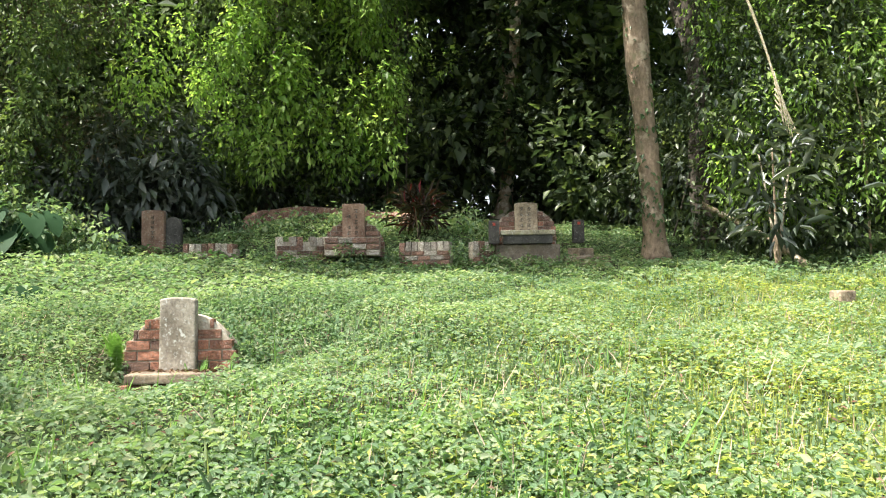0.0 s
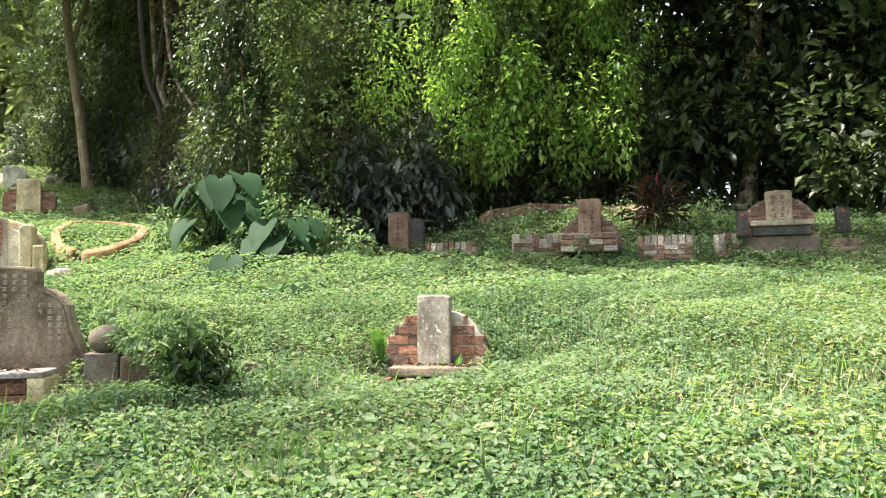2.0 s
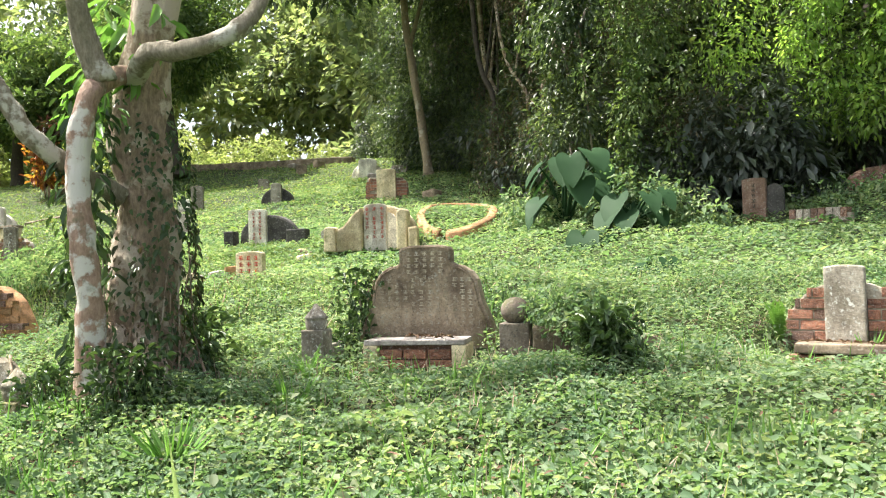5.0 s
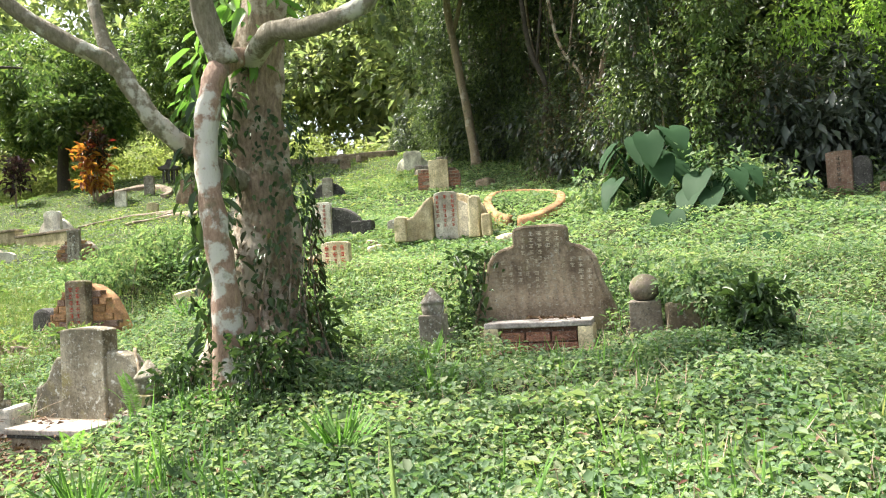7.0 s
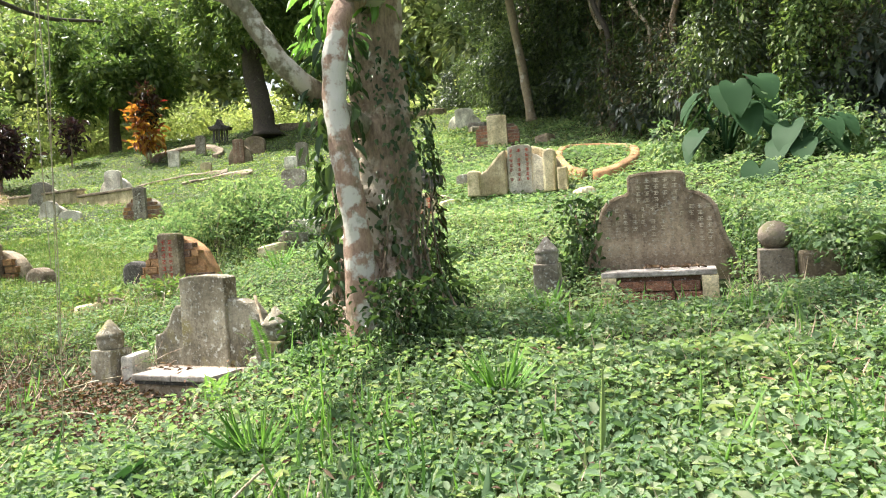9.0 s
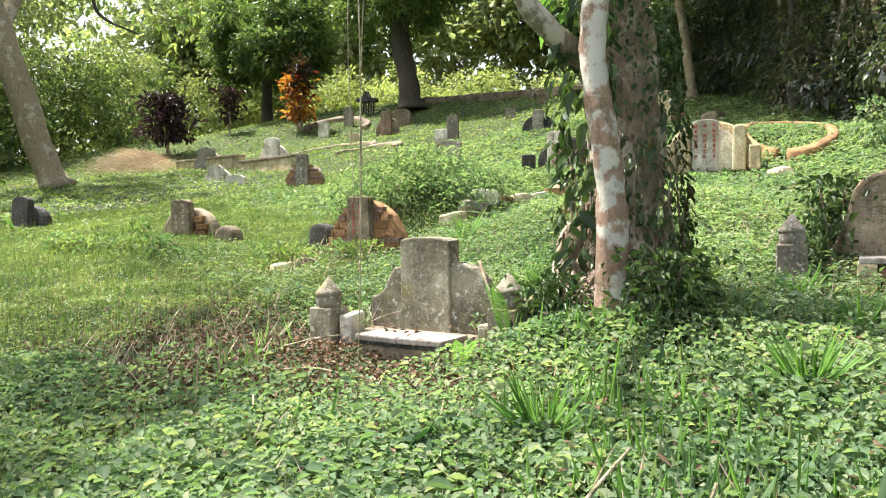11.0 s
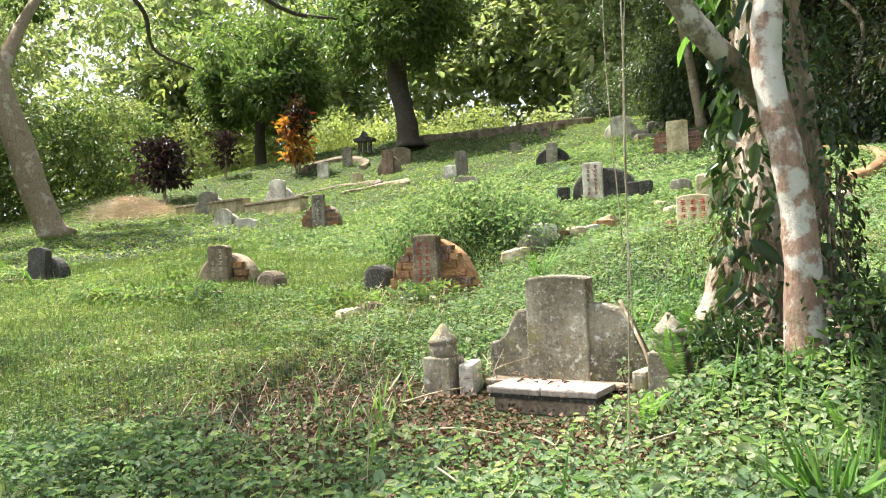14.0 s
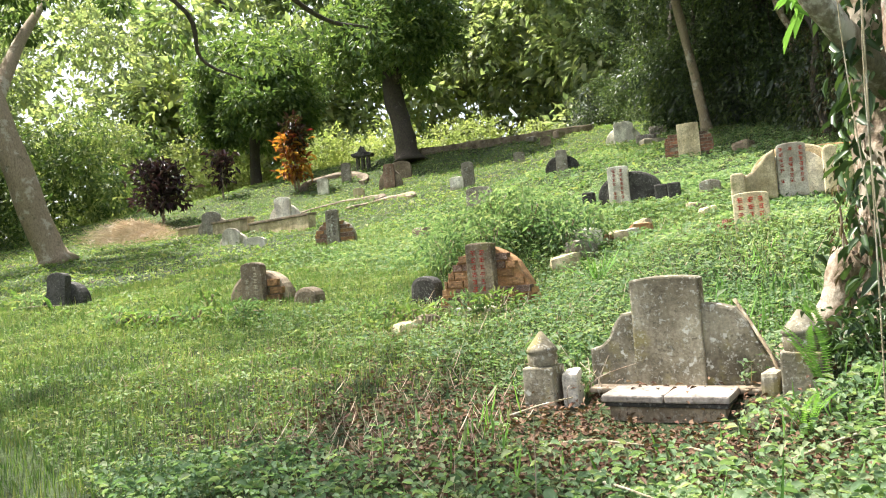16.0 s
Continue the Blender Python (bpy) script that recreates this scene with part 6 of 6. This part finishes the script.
curtain(-26.0, 27.0, -17.5, 22.5, 2.0, 9.0, 90, 150, L_FOREST, 0.16, 0.5, "dark foliage at the end of the wood", 0.8)
curtain(-25.0, 25.5, -19.5, 22.8, 0.0, 3.0, 60, 150, L_FOREST, 0.16, 0.5, "dark shrubs at the foot of the wood", 0.7)
curtain(-19.5, 23.6, -10.5, 16.0, 0.0, 2.2, 70, 150, L_FOREST, 0.13, 0.5, "dark shrubs at the foot of the wood", 0.6)
# Canopies mostly above the view, added to shade the wood and back graves.
bank("shade_canopy", L_FOREST, 70, [(-25, 23), (-18, 18.5)], 8.5, 12.5, 1.0, 1.8, 120, 0.28, 0.5, "canopy added over the wood's edge to shade it")
bank("shade_canopy", L_FOREST, 130, [(-28, 22.5), (-22, 18.6), (-14.5, 15.6)], 8.5, 12.5, 1.0, 1.7, 120, 0.28, 0.5, "canopy added over the wood's edge to shade it")
bank("shade_canopy", L_FOREST, 60, [(-3, 21), (1, 19.5), (4, 18)], 10, 14, 1.0, 1.7, 120, 0.3, 0.5, "canopy added to darken the wood below")
bank("shade_canopy", L_FOREST, 50, [(-9.5, 11.4), (-2.5, 12.6), (-1.0, 12.3)], 9.2, 10.8, 0.8, 1.4, 110, 0.28, 0.5, "unseen leafy boughs added to shade the back row of graves")
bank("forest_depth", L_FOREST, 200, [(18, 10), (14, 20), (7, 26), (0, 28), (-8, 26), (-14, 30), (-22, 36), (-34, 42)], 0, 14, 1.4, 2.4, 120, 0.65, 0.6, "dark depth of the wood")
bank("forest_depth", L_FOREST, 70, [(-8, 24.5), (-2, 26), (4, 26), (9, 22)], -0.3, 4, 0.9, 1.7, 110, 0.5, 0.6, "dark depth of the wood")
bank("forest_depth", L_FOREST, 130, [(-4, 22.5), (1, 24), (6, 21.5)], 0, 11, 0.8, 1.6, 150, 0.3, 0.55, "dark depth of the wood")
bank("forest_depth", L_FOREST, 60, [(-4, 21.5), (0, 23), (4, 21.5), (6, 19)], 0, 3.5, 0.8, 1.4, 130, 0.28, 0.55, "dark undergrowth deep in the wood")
bank("forest_depth", L_TREE, 110, [(14, 12), (10, 20), (0, 24), (-8, 22), (-16, 27)], 5, 13, 1.0, 1.8, 140, 0.3, 0.5, "foliage high in the wood, coloured lighter for sunlight")

lg = tagged(new("fallen_branch"), "long mossy fallen branch leaning on the slope", "branch")
bm = bmesh.new()
limb(bm, [(5.0, 14.4, gz(5, 14.4) + 1.0), (5.9, 13.6, gz(5.9, 13.6) + 0.45), (6.3, 13.0, gz(6.3, 13.0) + 0.03)], 0.05, 0.07, 8, 6, 0.3)
part("branch", bm, M_BARKL, lg)
hb = tagged(new("hanging_branch"), "dead pale branch hanging beside the tall tree", "branch")
bm = bmesh.new()
limb(bm, [(5.0, 13.2, 7.6), (5.5, 13.0, 6.0), (5.8, 12.9, 4.8), (5.95, 12.9, 3.9)], 0.03, 0.012, 7, 6, 0.2)
part("branch", bm, M_VINE, hb)
for k in range(7):
    bm = bmesh.new()
    limb(bm, [(5.8, 12.9, 4.9 - 0.1 * k), (5.9 + 0.04 * k, 12.85, 4.4 - 0.1 * k), (5.95 + 0.05 * k, 12.8, 3.8 - 0.1 * (k % 3))], 0.012, 0.006, 5, 4, 0.2, k)
    part("twig", bm, M_VINE, hb)
pl = potless_shrub("pale_leaved_shrub", 5.75, 12.9, 2.4, 1.5, L_GREY, "large glossy drooping leaves beside the tall tree", 240, 0.3, 0.26, 0.2)

# dry brush heap below the bank
x, y = rng.normal(-39, 1.5, 5200), rng.normal(7.4, 0.8, 5200)
hh = 0.7 * np.exp(-(((x + 39) / 2.0) ** 2 + ((y - 7.4) / 0.9) ** 2))
an = rng.uniform(0, 6.28, 5200)
me = leaves("dry_brush", L_CUT, np.stack([x, y, height(x, y) + hh * rng.uniform(0, 1, 5200)], -1), np.stack([np.cos(an), np.sin(an), rng.normal(0, 0.3, 5200)], -1), np.stack([rng.normal(0, 0.6, 5200), rng.normal(0, 0.6, 5200), np.ones(5200)], -1), 0.6, 0.03)
stuff_at("dry_brush_heap", me, "heap of dry pinkish cut brush", "brush heap")

# twigs on the ground
for k, (x, y, a, ln, up) in enumerate(((-7.6, 0.15, -20, 0.9, 0.12), (-6.9, -0.1, -25, 0.5, 0.12), (-5.0, 0.25, 80, 0.35, 0.3), (-8.3, 0.9, 10, 0.7, 0.05), (-7.6, 1.0, -30, 0.6, 0.06), (-7.0, 1.3, 40, 0.5, 0.08), (-20.9, 0.1, 35, 1.6, 0.08), (-9.1, 1.3, 60, 0.5, 0.08))):
    g = tagged(new("twig"), "thin dry fallen twig on the ground", "twig", "fallen twigs")
    c, s = math.cos(radians(a)), math.sin(radians(a))
    bm = bmesh.new()
    limb(bm, [(x - c * ln / 2, y - s * ln / 2, gz(x - c * ln / 2, y - s * ln / 2) + up * 0.5), (x + 0.03, y, gz(x, y) + up + 0.02), (x + c * ln / 2, y + s * ln / 2, gz(x + c * ln / 2, y + s * ln / 2) + up * 1.3)], 0.009, 0.005, 6, 5, 0.2, k)
    part("stick", bm, M_VINE, g)
rd = tagged(new("dry_reed"), "dry straw-coloured reed standing in the creepers", "reed")
bm = bmesh.new()
limb(bm, [(-4.72, 0.42, gz(-4.72, 0.42)), (-4.7, 0.42, gz(-4.72, 0.42) + 0.18), (-4.66, 0.45, gz(-4.72, 0.42) + 0.36)], 0.009, 0.006, 6, 4)
part("stalk", bm, M_VINE, rd)

# limbs and leaves overhanging from the lower tree
ob_ = tagged(new("overhanging_bough"), "dark crooked bough with leaves overhanging the slope", "branch")
bm = bmesh.new()
limb(bm, [(-11.3, -4.2, 6.0), (-11.9, -2.2, 5.2), (-12.1, -1.0, 4.5), (-12.6, -0.4, 4.15), (-13.2, 0.4, 4.35), (-14.4, 1.6, 4.5)], 0.1, 0.03, 9, 6, 0.3)
limb(bm, [(-12.1, -1.0, 4.5), (-12.5, 0.4, 4.6), (-13.6, 2.4, 4.3), (-14.5, 3.8, 4.6)], 0.05, 0.02, 8, 6, 0.3, 4)
limb(bm, [(-12.6, -0.4, 4.15), (-12.6, 0.3, 3.7), (-12.8, 0.5, 3.3), (-12.7, 0.9, 3.1)], 0.03, 0.012, 7, 5, 0.3, 6)
part("bough", bm, M_BARKD, ob_)
crown("foliage", L_TREE, ob_, [(-13.4, 0.6, 3.9), (-14.3, 1.6, 3.9), (-13.8, 2.6, 4.5), (-14.6, 3.8, 4.8), (-12.6, 0.6, 4.5), (-15.2, 2.4, 4.4), (-12.8, -0.2, 4.3), (-15.6, 4.4, 5.0), (-16.4, 3.4, 4.8)], [0.5] * 9, 130, 0.11, 0.42)
